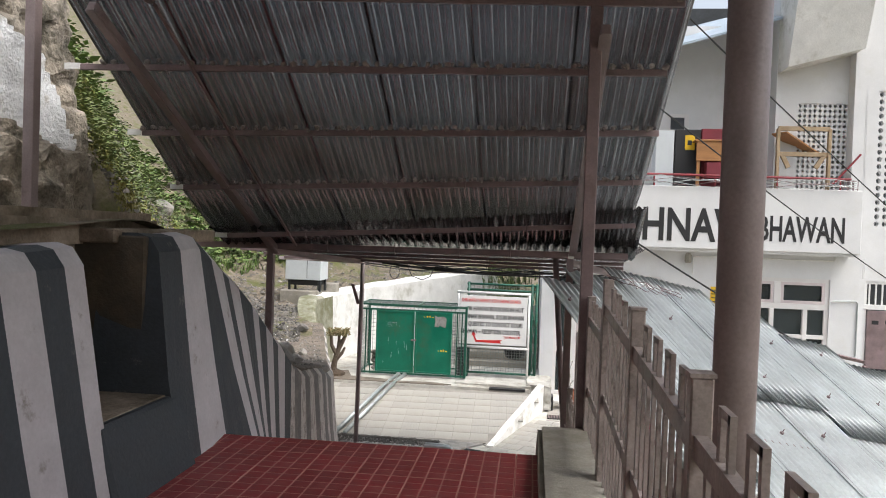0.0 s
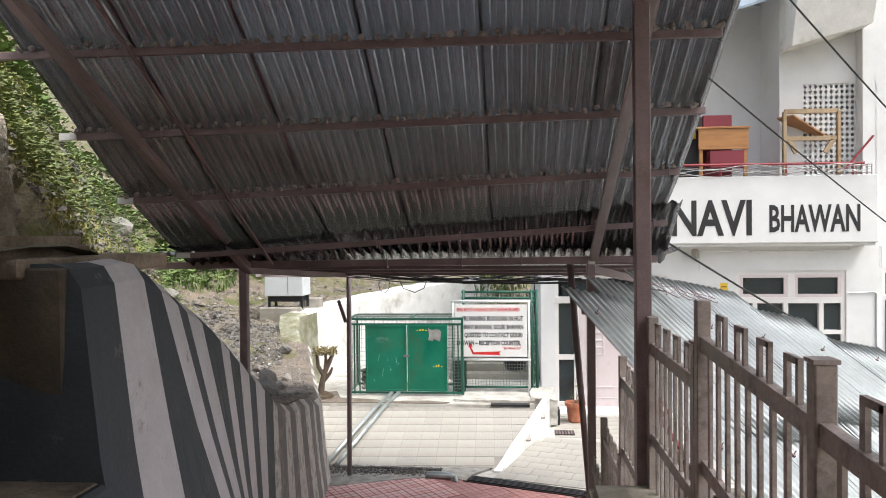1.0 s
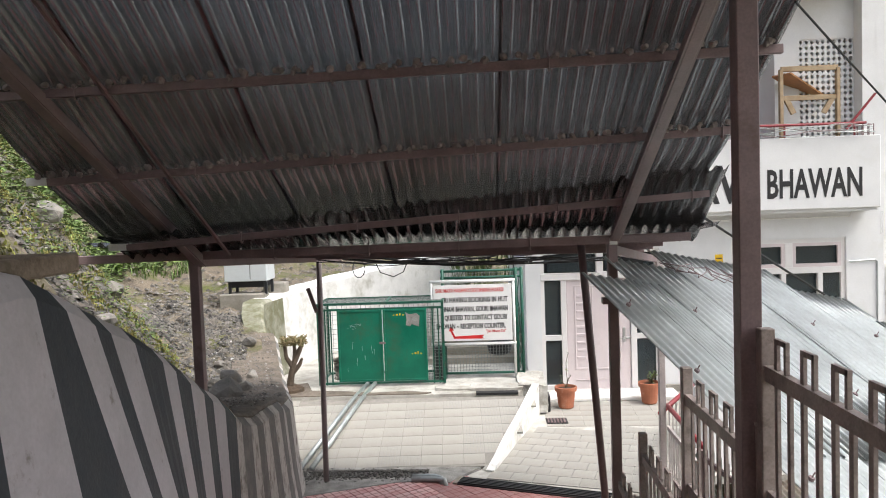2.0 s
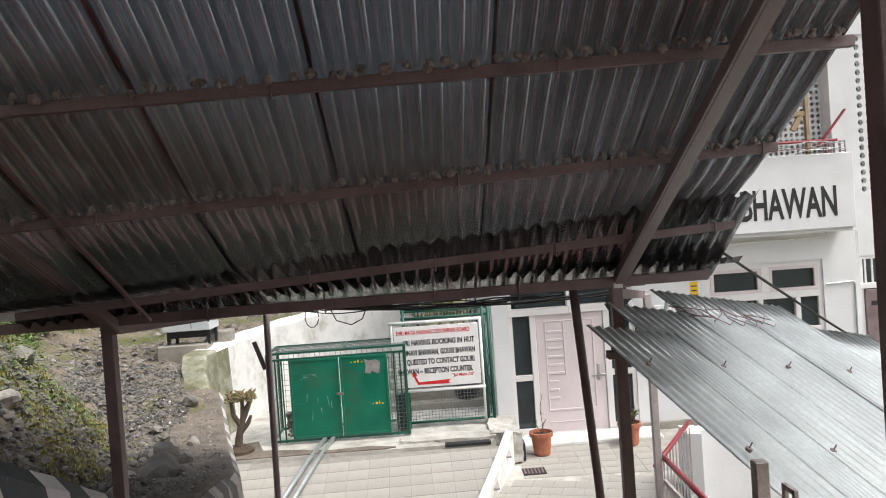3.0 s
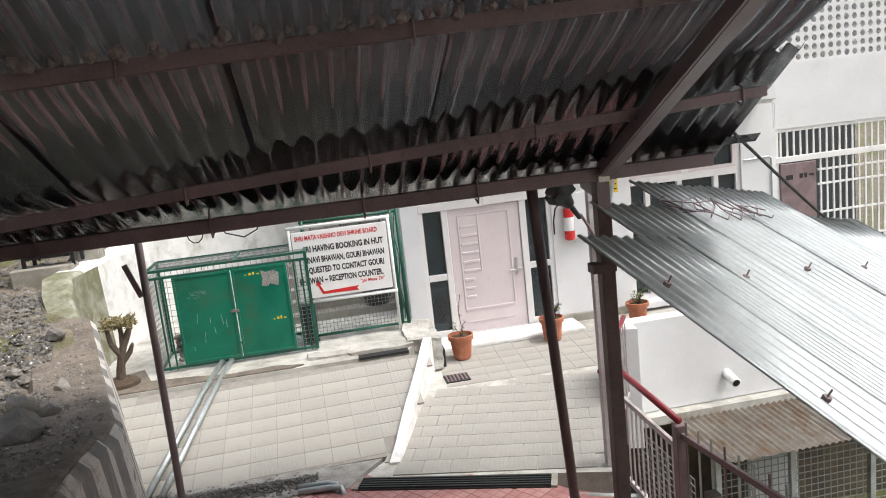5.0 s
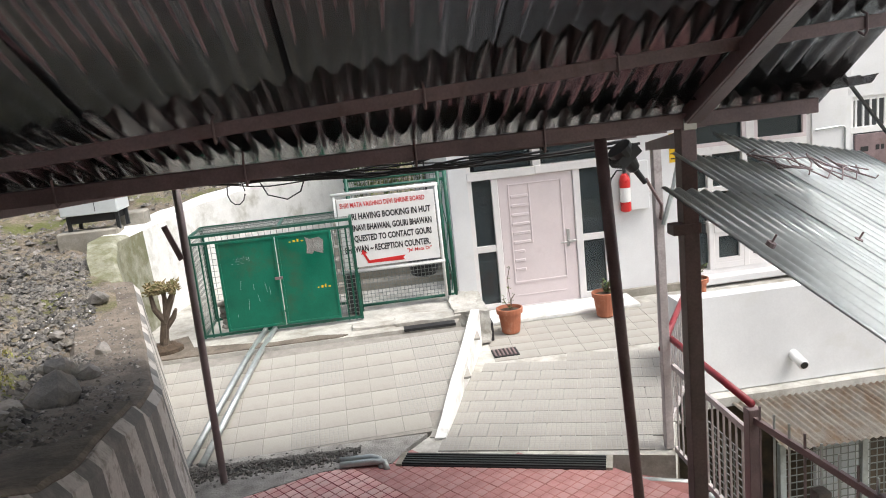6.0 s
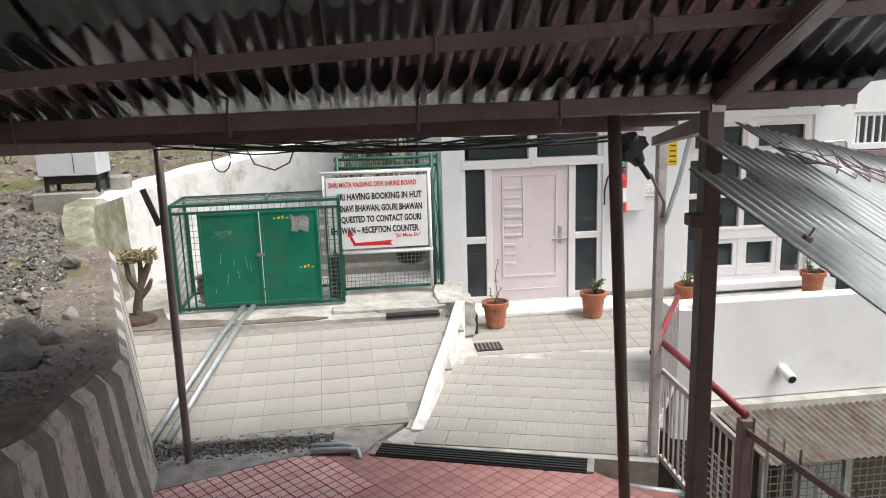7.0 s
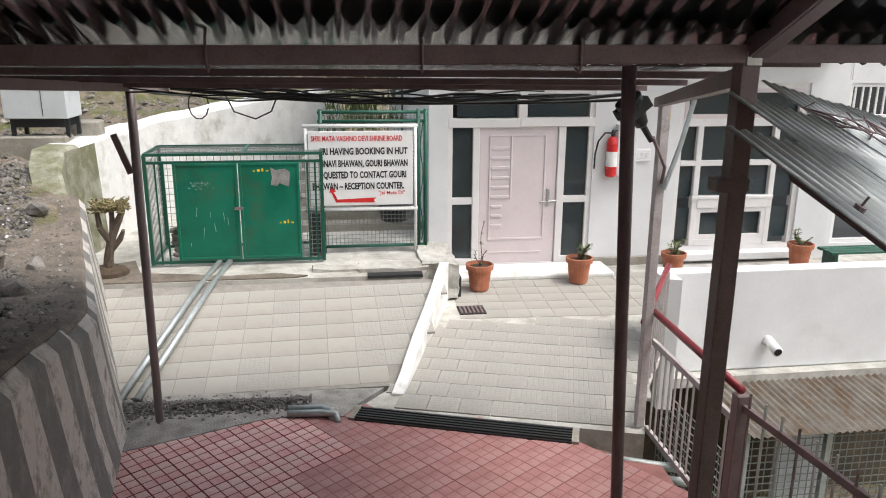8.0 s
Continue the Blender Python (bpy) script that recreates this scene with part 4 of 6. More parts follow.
# roof over the landing, added far back out of view to hold off light
for i in range(2, 8):
    bm = corrugated((-2.4 + 0.784 * i, -9.2, 5.175 + 0.004 * (i % 2)), (0, 1, -0.003), (1, 0, 0), 15.55, 0.784 + 0.006, WAVE, 0.024)
    part("sheet", bm, SHEET_UNDER, roof, smooth=True)
# mortar blobs packed into the waves along the purlins
bm = bmesh.new()
rnd = random.Random(4)
for y, x0, x1 in ROWS[:4]:
    x = -1.42
    while x < 2.9:
        z = purlin_z(x, y)
        for _ in range(3):
            if rnd.random() < 0.85:
                pebble((x + rnd.uniform(-0.022, 0.022), y - 0.016 - rnd.random() * 0.03, z + rnd.uniform(0.022, 0.05)), rnd.uniform(0.014, 0.028), rnd.random() * 40, bm, 1, 0.9)
        x += WAVE
part("packing", bm, FOAM, roof, "crumbly packing stuffed between sheet and purlin")["kind"] = "stuff"

# ---- galvanised roof over the side steps ----
G0 = Vector((2.08, 9.19, 3.03))
GD, GA = Vector((0.43, -0.9, -0.5)), Vector((0.9, 0.43, -0.2))
galv = hold("side_roof", (3.5, 9, 2.5), "shiny galvanised corrugated roof over the side steps", "roof", kind="structure")
starts = [0.0, -0.3, -0.6, -0.6, -0.3, 0.05, 0.35, 0.7]
for i, s in enumerate(starts):
    p = G0 + GA * (0.64 * i - (0.24 if i else 0.0)) + GD * s + Vector((0, 0, 0.006 * (i % 2)))
    part("sheet", corrugated(p, GD, GA, 2.2 if i else 2.7, 0.70, 0.076, 0.010), SHEET_GALV, galv, smooth=True)
    p = p + GD * (1.75 if i else 2.25) - Vector((0, 0, 0.03))
    part("sheet", corrugated(p, GD, GA, 5.2 - s - (2.0 if i else 2.5), 0.70, 0.076, 0.010), SHEET_GALV, galv, smooth=True)
gn = GA.cross(GD).normalized()
gn = gn if gn.z > 0 else -gn
rnd = random.Random(8)
for s in (0.25, 1.0, 1.75):
    for a in (0.12, 0.72, 1.35, 1.9, 2.6, 3.3, 3.9):
        p = G0 + GA * (a + 0.05 * rnd.random()) + GD * (s + 0.12 * rnd.random())
        bm = tube(p, p + gn * 0.05, 0.004, 6)
        tube(p, p + gn * 0.018, 0.017, 8, bm)
        part("hook_bolt", bm, STEEL, galv)
for s in (0.12, 0.55, 0.85, 1.15, 1.9):
    a0 = G0 + GD * s - gn * 0.05
    part("purlin", beam(a0 + GA * 0.25, a0 + GA * 4.2, 0.03, 0.035, up=gn), STEEL, galv)
part("rafter", beam(G0 + GD * 0.1 + GA * 0.3 - gn * 0.05, G0 + GD * 3.0 + GA * 0.3 - gn * 0.05, 0.045, 0.06, up=gn), STEEL, galv)
tangle = hold("wire_tangle", tuple(G0 + GA * 1.5), "loose tangle of rusty wire on the metal roof", "wire")
for k in range(3):
    pts = []
    for j in range(14):
        p = G0 + GA * (0.95 + 0.07 * j + 0.06 * math.sin(j * 2.1 + k)) + GD * (-0.28 + 0.09 * math.sin(j * 1.3 + k * 2.0)) + gn * (0.03 + 0.02 * math.sin(j * 1.9 + k))
        pts.append(p)
    part("strand", wire(pts, 0.004, 5), STEEL, tangle)

# ---- railing of the steps ----
def rail_panel(y0, z0, y1, z1, ends=False, x=2.38, step=0.105):
    """A railing panel between two posts: sloping rails, square bars, loops on top."""
    th = hold("railing", (x, y0, z0 - 1.2), "grey brown painted steel railing panel with looped top", "railing", "railing along the steps")
    up = Vector((0, 0, 1))
    a, b = Vector((x, y0, z0)), Vector((x, y1, z1))
    part("post", beam(a - up * 1.25, a + up * 0.0, 0.052, 0.052, 0.004), RAIL, th)
    if ends:
        part("post", beam(b - up * 1.25, b, 0.052, 0.052, 0.004), RAIL, th)
    part("cap", box((x - 0.03, y0 - 0.03, z0), (x + 0.03, y0 + 0.03, z0 + 0.01)), RAIL, th)
    for off in (-0.16, -0.62, -1.08):
        part("rail", beam(a + up * off, b + up * off, 0.02 if off != -0.16 else 0.03, 0.055), RAIL, th)
    n = max(2, round(abs(y1 - y0) / step))
    for i in range(1, n):
        p = a.lerp(b, i / n)
        part("bar", beam(p + up * -1.1, p + up * (-0.16 if i % 2 else -0.03), 0.012, 0.026), RAIL, th)
        if i % 2 == 0 and i < n - 0:
            q = a.lerp(b, (i - 0.75) / n)
            bm = beam(q + up * -0.16, q + up * -0.02, 0.014, 0.018)
            p2 = p + up * -0.03
            beam(Vector((x, q.y - 0.01, p2.z + 0.0)), Vector((x, p.y + 0.01, p2.z + 0.0)), 0.014, 0.018, 0, bm)
            part("loop", bm, RAIL, th)
    return th


for seg in ((0.9, 3.1, 2.1, 3.1), (2.1, 3.1, 3.35, 3.12), (3.35, 3.12, 4.42, 3.17), (4.42, 3.17, 5.52, 3.22, True), (5.58, 3.05, 6.54, 3.05, True), (6.6, 2.68, 7.6, 2.68, True), (7.66, 2.02, 8.66, 2.02, True), (8.72, 1.52, 9.5, 1.52)):
    rail_panel(*seg)

# red rail and grey bars on the landing's outer edge
rr = hold("landing_railing", (3.4, 11.8, 0), "grey barred railing with a dark red top rail", "railing")
part("top_rail", tube((3.56, 12.8, 1.07), (3.53, 11.3, 1.06), 0.03, 10), RED, rr, "dark red round top rail", smooth=True)
part("rail", beam((3.55, 12.75, 0.82), (3.53, 11.35, 0.82), 0.03, 0.05), BAR_GREY, rr)
part("rail", beam((3.55, 12.75, 0.0), (3.53, 11.35, 0.0), 0.03, 0.05), BAR_GREY, rr)
for i in range(13):
    y = 12.66 - 0.1 * i
    part("bar", beam((3.54, y, 0.0), (3.54, y, 0.82), 0.014, 0.014), BAR_GREY, rr)
part("post", beam((3.53, 11.3, -0.3), (3.53, 11.3, 1.03), 0.085, 0.085, 0.004), STEEL, rr, "brown square post")
r2 = hold("terrace_railing", (4.0, 13.8, 0), "grey barred railing with a red rail beside the terrace", "railing")
part("top_rail", tube((3.47, 12.8, 0.98), (4.36, 14.3, 1.02), 0.03, 10), RED, r2, smooth=True)
part("rail", beam((3.47, 12.82, 0.1), (4.36, 14.25, 0.1), 0.03, 0.05), BAR_GREY, r2)
for i in range(12):
    s = (i + 0.5) / 12
    part("bar", beam((3.47 + 0.89 * s, 12.82 + 1.43 * s, 0.1), (3.47 + 0.89 * s, 12.82 + 1.43 * s, 0.98), 0.014, 0.014), BAR_GREY, r2)
sr = hold("side_railing", (4.2, 10, -1), "dark brown railing going down the side steps", "railing")
A, B, C = Vector((3.53, 11.28, 0.95)), Vector((3.72, 10.12, 0.9)), Vector((4.35, 8.6, 0.2))
for off in (0, -0.7):
    up_ = Vector((0, 0, off))
    part("rail", beam(A + up_, B + up_, 0.028, 0.05), STEEL, sr)
    part("rail", beam(B + up_, C + up_, 0.028, 0.05), STEEL, sr)
for i in range(16):
    p = A.lerp(B, (i + 0.5) / 8) if i < 8 else B.lerp(C, (i - 7.5) / 8)
    part("bar", beam(p - Vector((0, 0, 0.74)), p + Vector((0, 0, 0.13)), 0.013, 0.013), PIPE_GREY if i % 3 else STEEL, sr)
for p in (B, C):
    part("post", beam(p - Vector((0, 0, 1.1)), p + Vector((0, 0, 0.06)), 0.07, 0.07, 0.004), STEEL, sr)
side = hold("side_steps", (3.0, 9, 0), "concrete side steps going down", "stairs", kind="structure")
for i in range(9):
    c = Vector((3.0, 10.8, 0)) + Vector((0.43, -0.9, 0)) * 0.29 * i
    bm = box((-0.7, -0.16, -1.2), (0.75, 0.16, 0))
    bmesh.ops.transform(bm, matrix=Matrix.Translation(c + Vector((0.1, 0, -0.17 * (i + 1)))) @ Matrix.Rotation(-0.446, 4, "Z"), verts=bm.verts)
    part("step", bm, CONCRETE, side)


# ---- retaining wall behind the cage ----
bm = bmesh.new()
LINE = [(-2.2, 16.25, 1.5), (-2.45, 16.8, 1.78), (-2.58, 17.34, 1.92), (-2.4, 18.6, 1.95), (-2.1, 20.0, 2.0), (-1.2, 21.7, 2.12), (-0.05, 23.4, 2.25), (1.2, 24.6, 2.3)]
secs = []
for (x0, y0, z0), (x1, y1, z1) in zip(LINE, LINE[1:]):
    for k in range(6):
        s = k / 6
        x, y, z = x0 + (x1 - x0) * s, y0 + (y1 - y0) * s, z0 + (z1 - z0) * s
        pts = [(x + 0.12, y, -0.2), (x + 0.05, y, z * 0.5), (x, y, z - 0.04), (x - 0.05, y, z), (x - 0.4, y + 0.05, z + 0.01), (x - 0.42, y + 0.05, -0.2)]
        secs.append([bm.verts.new(Vector(p) + noise.noise_vector(Vector(p) * 1.8) * 0.035) for p in pts])
for a, b in zip(secs, secs[1:]):
    for i in range(6):
        bm.faces.new((a[i], a[(i + 1) % 6], b[(i + 1) % 6], b[i]))
bm.faces.new(secs[0])
bm.faces.new(secs[-1][::-1])
retaining = solid("retaining_wall", bm, WALL_OLD, "long whitewashed retaining wall with moss at its end", "wall", kind="structure")
for f in retaining.data.polygons:
    if f.center.y < 17.9 + 0.25 * math.sin(f.center.z * 5):
        f.material_index = 1
retaining.data.materials.append(MOSS_WALL)


# ---- loose stone, gravel, grass on the bank ----
def scatter(name, count, place, size, label, material, seed, flat=0.55, category="gravel"):
    """Small angular chips as one mesh."""
    rnd = random.Random(seed)
    vs, fs = [], []
    for _ in range(count):
        p = place(rnd)
        if p is None:
            continue
        r = size * (0.5 + rnd.random() ** 2 * 1.4)
        a, tilt = rnd.random() * 6.28, rnd.uniform(-0.5, 0.5)
        b = len(vs)
        for sx, sy, sz in ((1, 0.2, 0), (0.1, 0.8, 0), (-0.9, 0.1, 0), (-0.1, -0.7, 0), (0.2, 0.1, 1)):
            x, y = sx * r * rnd.uniform(0.7, 1.2), sy * r * rnd.uniform(0.7, 1.2)
            vs.append((p[0] + x * math.cos(a) - y * math.sin(a), p[1] + x * math.sin(a) + y * math.cos(a), p[2] + sz * r * flat + tilt * x * 0.6))
        fs += [(b, b + 1, b + 4), (b + 1, b + 2, b + 4), (b + 2, b + 3, b + 4), (b + 3, b, b + 4), (b + 3, b + 2, b + 1, b)]
    me = bpy.data.meshes.new(name)
    me.from_pydata(vs, [], fs)
    me.materials.append(material)
    return tagged(new(name, me), label, category, kind="stuff")


def on_bank(y0, y1, o0, o1):
    def place(rnd):
        y, o = rnd.uniform(y0, y1), rnd.uniform(o0, o1)
        x = bank_edge(y) - o
        return x, y, bank(x, y)
    return place


scatter("gravel", 17000, on_bank(9.5, 17.5, 0.25, 1.9), 0.036, "grey slate chips covering the bank", STONE_WET, 1)
scatter("gravel", 4500, on_bank(10.0, 19.0, 0.3, 2.6), 0.036, "pale grey stone chips on the bank", STONE, 2)
scatter("gravel", 2600, on_bank(17.6, 26.0, 0.1, 5.0), 0.05, "pale rubble on the upper bank", STONE, 3)
scatter("gravel", 2500, on_bank(7.0, 13.0, 0.4, 3.5), 0.05, "brown stones on the grassy slope", STONE, 5)


def grass(name, count, place, h, seed, label, material=GRASS):
    rnd = random.Random(seed)
    vs, fs = [], []
    for _ in range(count):
        p = place(rnd)
        if noise.noise(Vector((p[0] * 1.2, p[1] * 1.2, 11))) < -0.08:
            continue
        for _b in range(6):
            a, l, w = rnd.random() * 6.28, h * rnd.uniform(0.4, 1.2), 0.006 + 0.006 * rnd.random()
            lean = rnd.uniform(0.1, 0.8) * l
            q = (p[0] + rnd.uniform(-0.06, 0.06), p[1] + rnd.uniform(-0.06, 0.06), p[2] - 0.01)
            ca, sa = math.cos(a), math.sin(a)
            b = len(vs)
            vs += [(q[0] - sa * w, q[1] + ca * w, q[2]), (q[0] + sa * w, q[1] - ca * w, q[2]), (q[0] + ca * lean * 0.4 + sa * w, q[1] + sa * lean * 0.4 - ca * w, q[2] + l * 0.6), (q[0] + ca * lean * 0.4 - sa * w, q[1] + sa * lean * 0.4 + ca * w, q[2] + l * 0.6), (q[0] + ca * lean, q[1] + sa * lean, q[2] + l)]
            fs += [(b, b + 1, b + 2, b + 3), (b + 3, b + 2, b + 4)]
    me = bpy.data.meshes.new(name)
    me.from_pydata(vs, [], fs)
    me.materials.append(material)
    return tagged(new(name, me), label, "grass", kind="stuff")


grass("grass", 15000, on_bank(7.5, 14.5, 0.8, 4.6), 0.035, 6, "tufts of green and yellow grass on the slope")
grass("grass", 3000, on_bank(7.6, 15.0, 1.4, 5.5), 0.05, 7, "taller green weeds on the slope", LEAF)
def foliage(name, count, place, size, seed, label, material=LEAF):
    """Loose leaves in clumps over the slope as one mesh."""
    rnd = random.Random(seed)
    vs, fs = [], []
    for _ in range(count):
        p = Vector(place(rnd))
        if noise.noise(Vector((p.x * 0.8, p.y * 0.8, 21))) < -0.3:
            continue
        for _k in range(9):
            q = p + Vector((rnd.gauss(0, 0.09), rnd.gauss(0, 0.09), abs(rnd.gauss(0, 0.09))))
            a, l = rnd.random() * 6.28, size * rnd.uniform(0.5, 1.3)
            d = Vector((math.cos(a), math.sin(a), rnd.uniform(-0.4, 0.5))) * l
            s = Vector((-math.sin(a), math.cos(a), rnd.uniform(-0.5, 0.5))) * l * 0.35
            b = len(vs)
            vs += [q, q + d * 0.5 + s, q + d, q + d * 0.5 - s]
            fs.append((b, b + 1, b + 2, b + 3))
    me = bpy.data.meshes.new(name)
    me.from_pydata(vs, [], fs)
    me.materials.append(material)
    return tagged(new(name, me), label, "undergrowth", kind="stuff")


foliage("undergrowth", 3000, on_bank(7.6, 13.0, 1.2, 5.5), 0.035, 41, "low leafy green undergrowth on the bank")
foliage("undergrowth", 7000, on_bank(7.6, 26.0, 3.0, 14.0), 0.16, 42, "dense green undergrowth high on the bank")
foliage("undergrowth", 2200, on_bank(6.9, 8.6, 1.05, 3.2), 0.05, 43, "dark green ferns hanging on the bank", LEAF_FERN)
foliage("undergrowth", 6000, on_bank(7.4, 14.0, 1.9, 7.0), 0.05, 44, "bright leafy weeds covering the slope")
grass("grass", 1600, on_bank(17.5, 28, 2.6, 6.5), 0.22, 9, "green weeds on the far slope", LEAF)
for i, (x, y, r) in enumerate(((-1.72, 12.5, 0.25), (-1.7, 12.7, 0.14), (-1.95, 12.2, 0.14), (-1.75, 11.7, 0.12), (-2.2, 13.6, 0.12), (-1.9, 14.2, 0.1), (-2.35, 15.6, 0.13), (-2.9, 12.3, 0.17), (-3.1, 11.4, 0.2), (-2.3, 10.9, 0.13), (-1.45, 10.9, 0.1), (-2.55, 14.8, 0.09), (-1.75, 13.35, 0.12))):
    z = max(bank(x, y), wall_top(y)) + (0.24 if i == 1 else 0.06)
    bm = pebble((x, y, z), r, i * 3.7 + 1, None, 2, 0.62)
    tagged(new("stone", mesh_of("stone", rough_up(bm, 0.02, 7), STONE_WET)), "rough broken grey stone lying on the bank", "stone", "stones on the bank")
plank = solid("plank", beam((-2.75, 16.7, bank(-2.75, 16.7) + 0.02), (-2.6, 17.3, bank(-2.6, 17.3) + 0.03), 0.06, 0.03), WOOD_PALE, "short pale plank lying on the gravel", "plank")
def on_cap(rnd):
    y, o = rnd.uniform(10.8, 16.2), rnd.uniform(0.12, 0.8)
    x = wall_x(y) - o
    return x, y, wall_top(y) + 0.03


scatter("gravel", 900, on_cap, 0.022, "loose chips on the parapet capping", STONE, 14)
chips = scatter("litter", 60, on_bank(14.8, 16.2, 0.3, 0.9), 0.03, "white plaster fragments lying on the gravel", WALL_WHITE, 12)

# equipment cabinet on its concrete foot
cab = hold("equipment_cabinet", (-3.1, 18.3, 1.9), "pale grey metal equipment cabinet on legs on a concrete foot", "cabinet")
part("foot", rough_up(bevel(box((-3.6, 17.9, 1.5), (-2.72, 18.25, 2.03)), 0.02), 0.012, 4), CONCRETE, cab, "rough concrete foot")
part("foot", rough_up(bevel(box((-2.95, 18.6, 1.6), (-2.5, 18.95, 2.16)), 0.02), 0.012, 4), CONCRETE, cab)
part("body", box((-3.5, 17.95, 2.26), (-2.68, 18.55, 2.86), 0.012), CABINET, cab)
part("base_tray", box((-3.4, 18.02, 2.14), (-2.76, 18.5, 2.26), 0.005), BLACK, cab, "dark open base")
for x in (-3.45, -2.75):
    for y in (18.02, 18.46):
        part("leg", box((x, y, 2.0), (x + 0.05, y + 0.05, 2.27)), LAMP_GREY, cab)
part("door_gap", box((-3.0, 17.944, 2.3), (-2.992, 17.951, 2.82)), LAMP_GREY, cab)

# ---- green cage cabinet ----
def mesh_panel(parent, origin, ux, uz, w, h, cell, r=0.003, material=WIRE, name="wire_mesh"):
    """A welded wire panel as one part."""
    bm = bmesh.new()
    o, ux, uz = Vector(origin), Vector(ux), Vector(uz)
    for i in range(round(w / cell) + 1):
        p = o + ux * (cell * i)
        beam(p, p + uz * h, r * 2, r * 2, 0, bm, up=(0.3, 1, 0))
    for j in range(round(h / cell) + 1):
        p = o + uz * (cell * j)
        beam(p, p + ux * w, r * 2, r * 2, 0, bm)
    return part(name, bm, material, parent)


cage = hold("cage_cabinet", (-0.3, 17.1, 0.45), "green painted steel cage with two sheet doors", "cage")
X0, X1, Y0, Y1, Z0, Z1 = -1.5, 0.7, 16.9, 17.75, 0.46, 1.9
for x in (X0, X1):
    for y in (Y0, Y1):
        part("corner_post", beam((x, y, Z0), (x, y, Z1), 0.045, 0.045, 0.003), GREEN_DARK, cage)
for y in (Y0, Y1):
    for z in (Z0 + 0.03, Z1 - 0.1, Z1):
        part("rail", beam((X0, y, z), (X1, y, z), 0.035, 0.035), GREEN_DARK, cage)
for x in (X0, X1, -0.3):
    for z in (Z0 + 0.03, Z1):
        if not (x == -0.3 and z < 1):
            part("rail", beam((x, Y0, z), (x, Y1, z), 0.035, 0.035), GREEN_DARK, cage)
for x in (X0 + 0.12, X0 + 0.22, 0.52, 0.62):
    part("upright", beam((x, Y0, Z0), (x, Y0, Z1 - 0.1), 0.022, 0.022), GREEN_DARK, cage)
for x0, x1 in ((-1.16, -0.365), (-0.35, 0.415)):
    d = part("door", box((x0, Y0 - 0.02, 0.52), (x1, Y0 + 0.005, 1.79), 0.004), GREEN, cage, "green enamelled sheet door")
    bm = box((x0, Y0 - 0.034, 0.52), (x0 + 0.035, Y0 - 0.021, 1.79), 0.003)
    box((x1 - 0.035, Y0 - 0.034, 0.52), (x1, Y0 - 0.021, 1.79), 0.003, bm)
    box((x0 + 0.035, Y0 - 0.034, 0.52), (x1 - 0.035, Y0 - 0.021, 0.555), 0.003, bm)
    box((x0 + 0.035, Y0 - 0.034, 1.755), (x1 - 0.035, Y0 - 0.021, 1.79), 0.003, bm)
    part("door_frame", bm, GREEN, d)
    if x0 < -1:
        for k in range(9):
            xx, zz = -1.0 + 0.085 * k + 0.03 * math.sin(k * 3), 0.7 + 0.4 * abs(math.sin(k * 1.7))
            part("scratch", beam((xx, Y0 - 0.0215, zz), (xx + 0.02 * math.sin(k), Y0 - 0.0215, zz + 0.05 + 0.1 * abs(math.sin(k * 2.2))), 0.003, 0.002), CABINET, d)
        part("hasp", box((x1 - 0.06, Y0 - 0.05, 1.18), (x1 + 0.05, Y0 - 0.034, 1.22), 0.003), STEEL, d)
        rnd = random.Random(19)
        for k in range(26):
            xx, zz, a = rnd.uniform(-0.96, -0.68), rnd.gauss(1.5, 0.03), rnd.uniform(0, 3.1)
            l = rnd.uniform(0.008, 0.03)
            part("scrape", beam((xx, Y0 - 0.022, zz), (xx + l * math.cos(a), Y0 - 0.022, zz + l * math.sin(a)), 0.005, 0.002), CABINET, d)
    else:
        bm = prism([(0.05, 1.5), (0.13, 1.48), (0.16, 1.52), (0.28, 1.47), (0.3, 1.66), (0.24, 1.71), (0.12, 1.69), (0.05, 1.73), (0.07, 1.6)], 0.0, 0.002)
        bmesh.ops.transform(bm, matrix=Matrix.Translation((0, Y0 - 0.0215, 0)) @ FACING, verts=bm.verts)
        part("sticker", bm, MORTAR, d, "torn grey paper notice")
        for k in range(4):
            part("paint_mark", box((-0.17 + 0.055 * k, Y0 - 0.023, 1.675), (-0.145 + 0.055 * k + 0.01 * (k % 2), Y0 - 0.021, 1.69 + 0.012 * (k % 3))), YELLOW, d)
        for k in range(4):
            part("paint_mark", box((0.14 + 0.05 * k, Y0 - 0.023, 0.985), (0.16 + 0.05 * k + 0.01 * (k % 2), Y0 - 0.021, 1.005 + 0.014 * (k % 3))), YELLOW, d)
mesh_panel(cage, (X0, Y0, Z0 + 0.05), (0, 1, 0), (0, 0, 1), Y1 - Y0, 1.3, 0.07)
mesh_panel(cage, (X1, Y0, Z0 + 0.05), (0, 1, 0), (0, 0, 1), Y1 - Y0, 1.3, 0.07)
mesh_panel(cage, (X0, Y0, Z1), (1, 0, 0), (0, 1, 0), X1 - X0, Y1 - Y0, 0.075)
mesh_panel(cage, (0.43, Y0, Z0 + 0.05), (1, 0, 0), (0, 0, 1), 0.24, 1.28, 0.06)
mesh_panel(cage, (X0, Y1, Z0 + 0.05), (1, 0, 0), (0, 0, 1), X1 - X0, 1.36, 0.09)
for i in range(5):
    bm = pebble((-1.24 + 0.03 * (i % 2), 17.15, 0.53 + 0.085 * i), 0.1, i + 60, None, 1, 0.5)
    tagged(new("brick", mesh_of("brick", bm, STONE)), "broken brick piled inside the cage", "brick", "bricks in the cage")
bm = box((0.5, 17.2, 0.46), (0.68, 17.5, 1.05), 0.02)
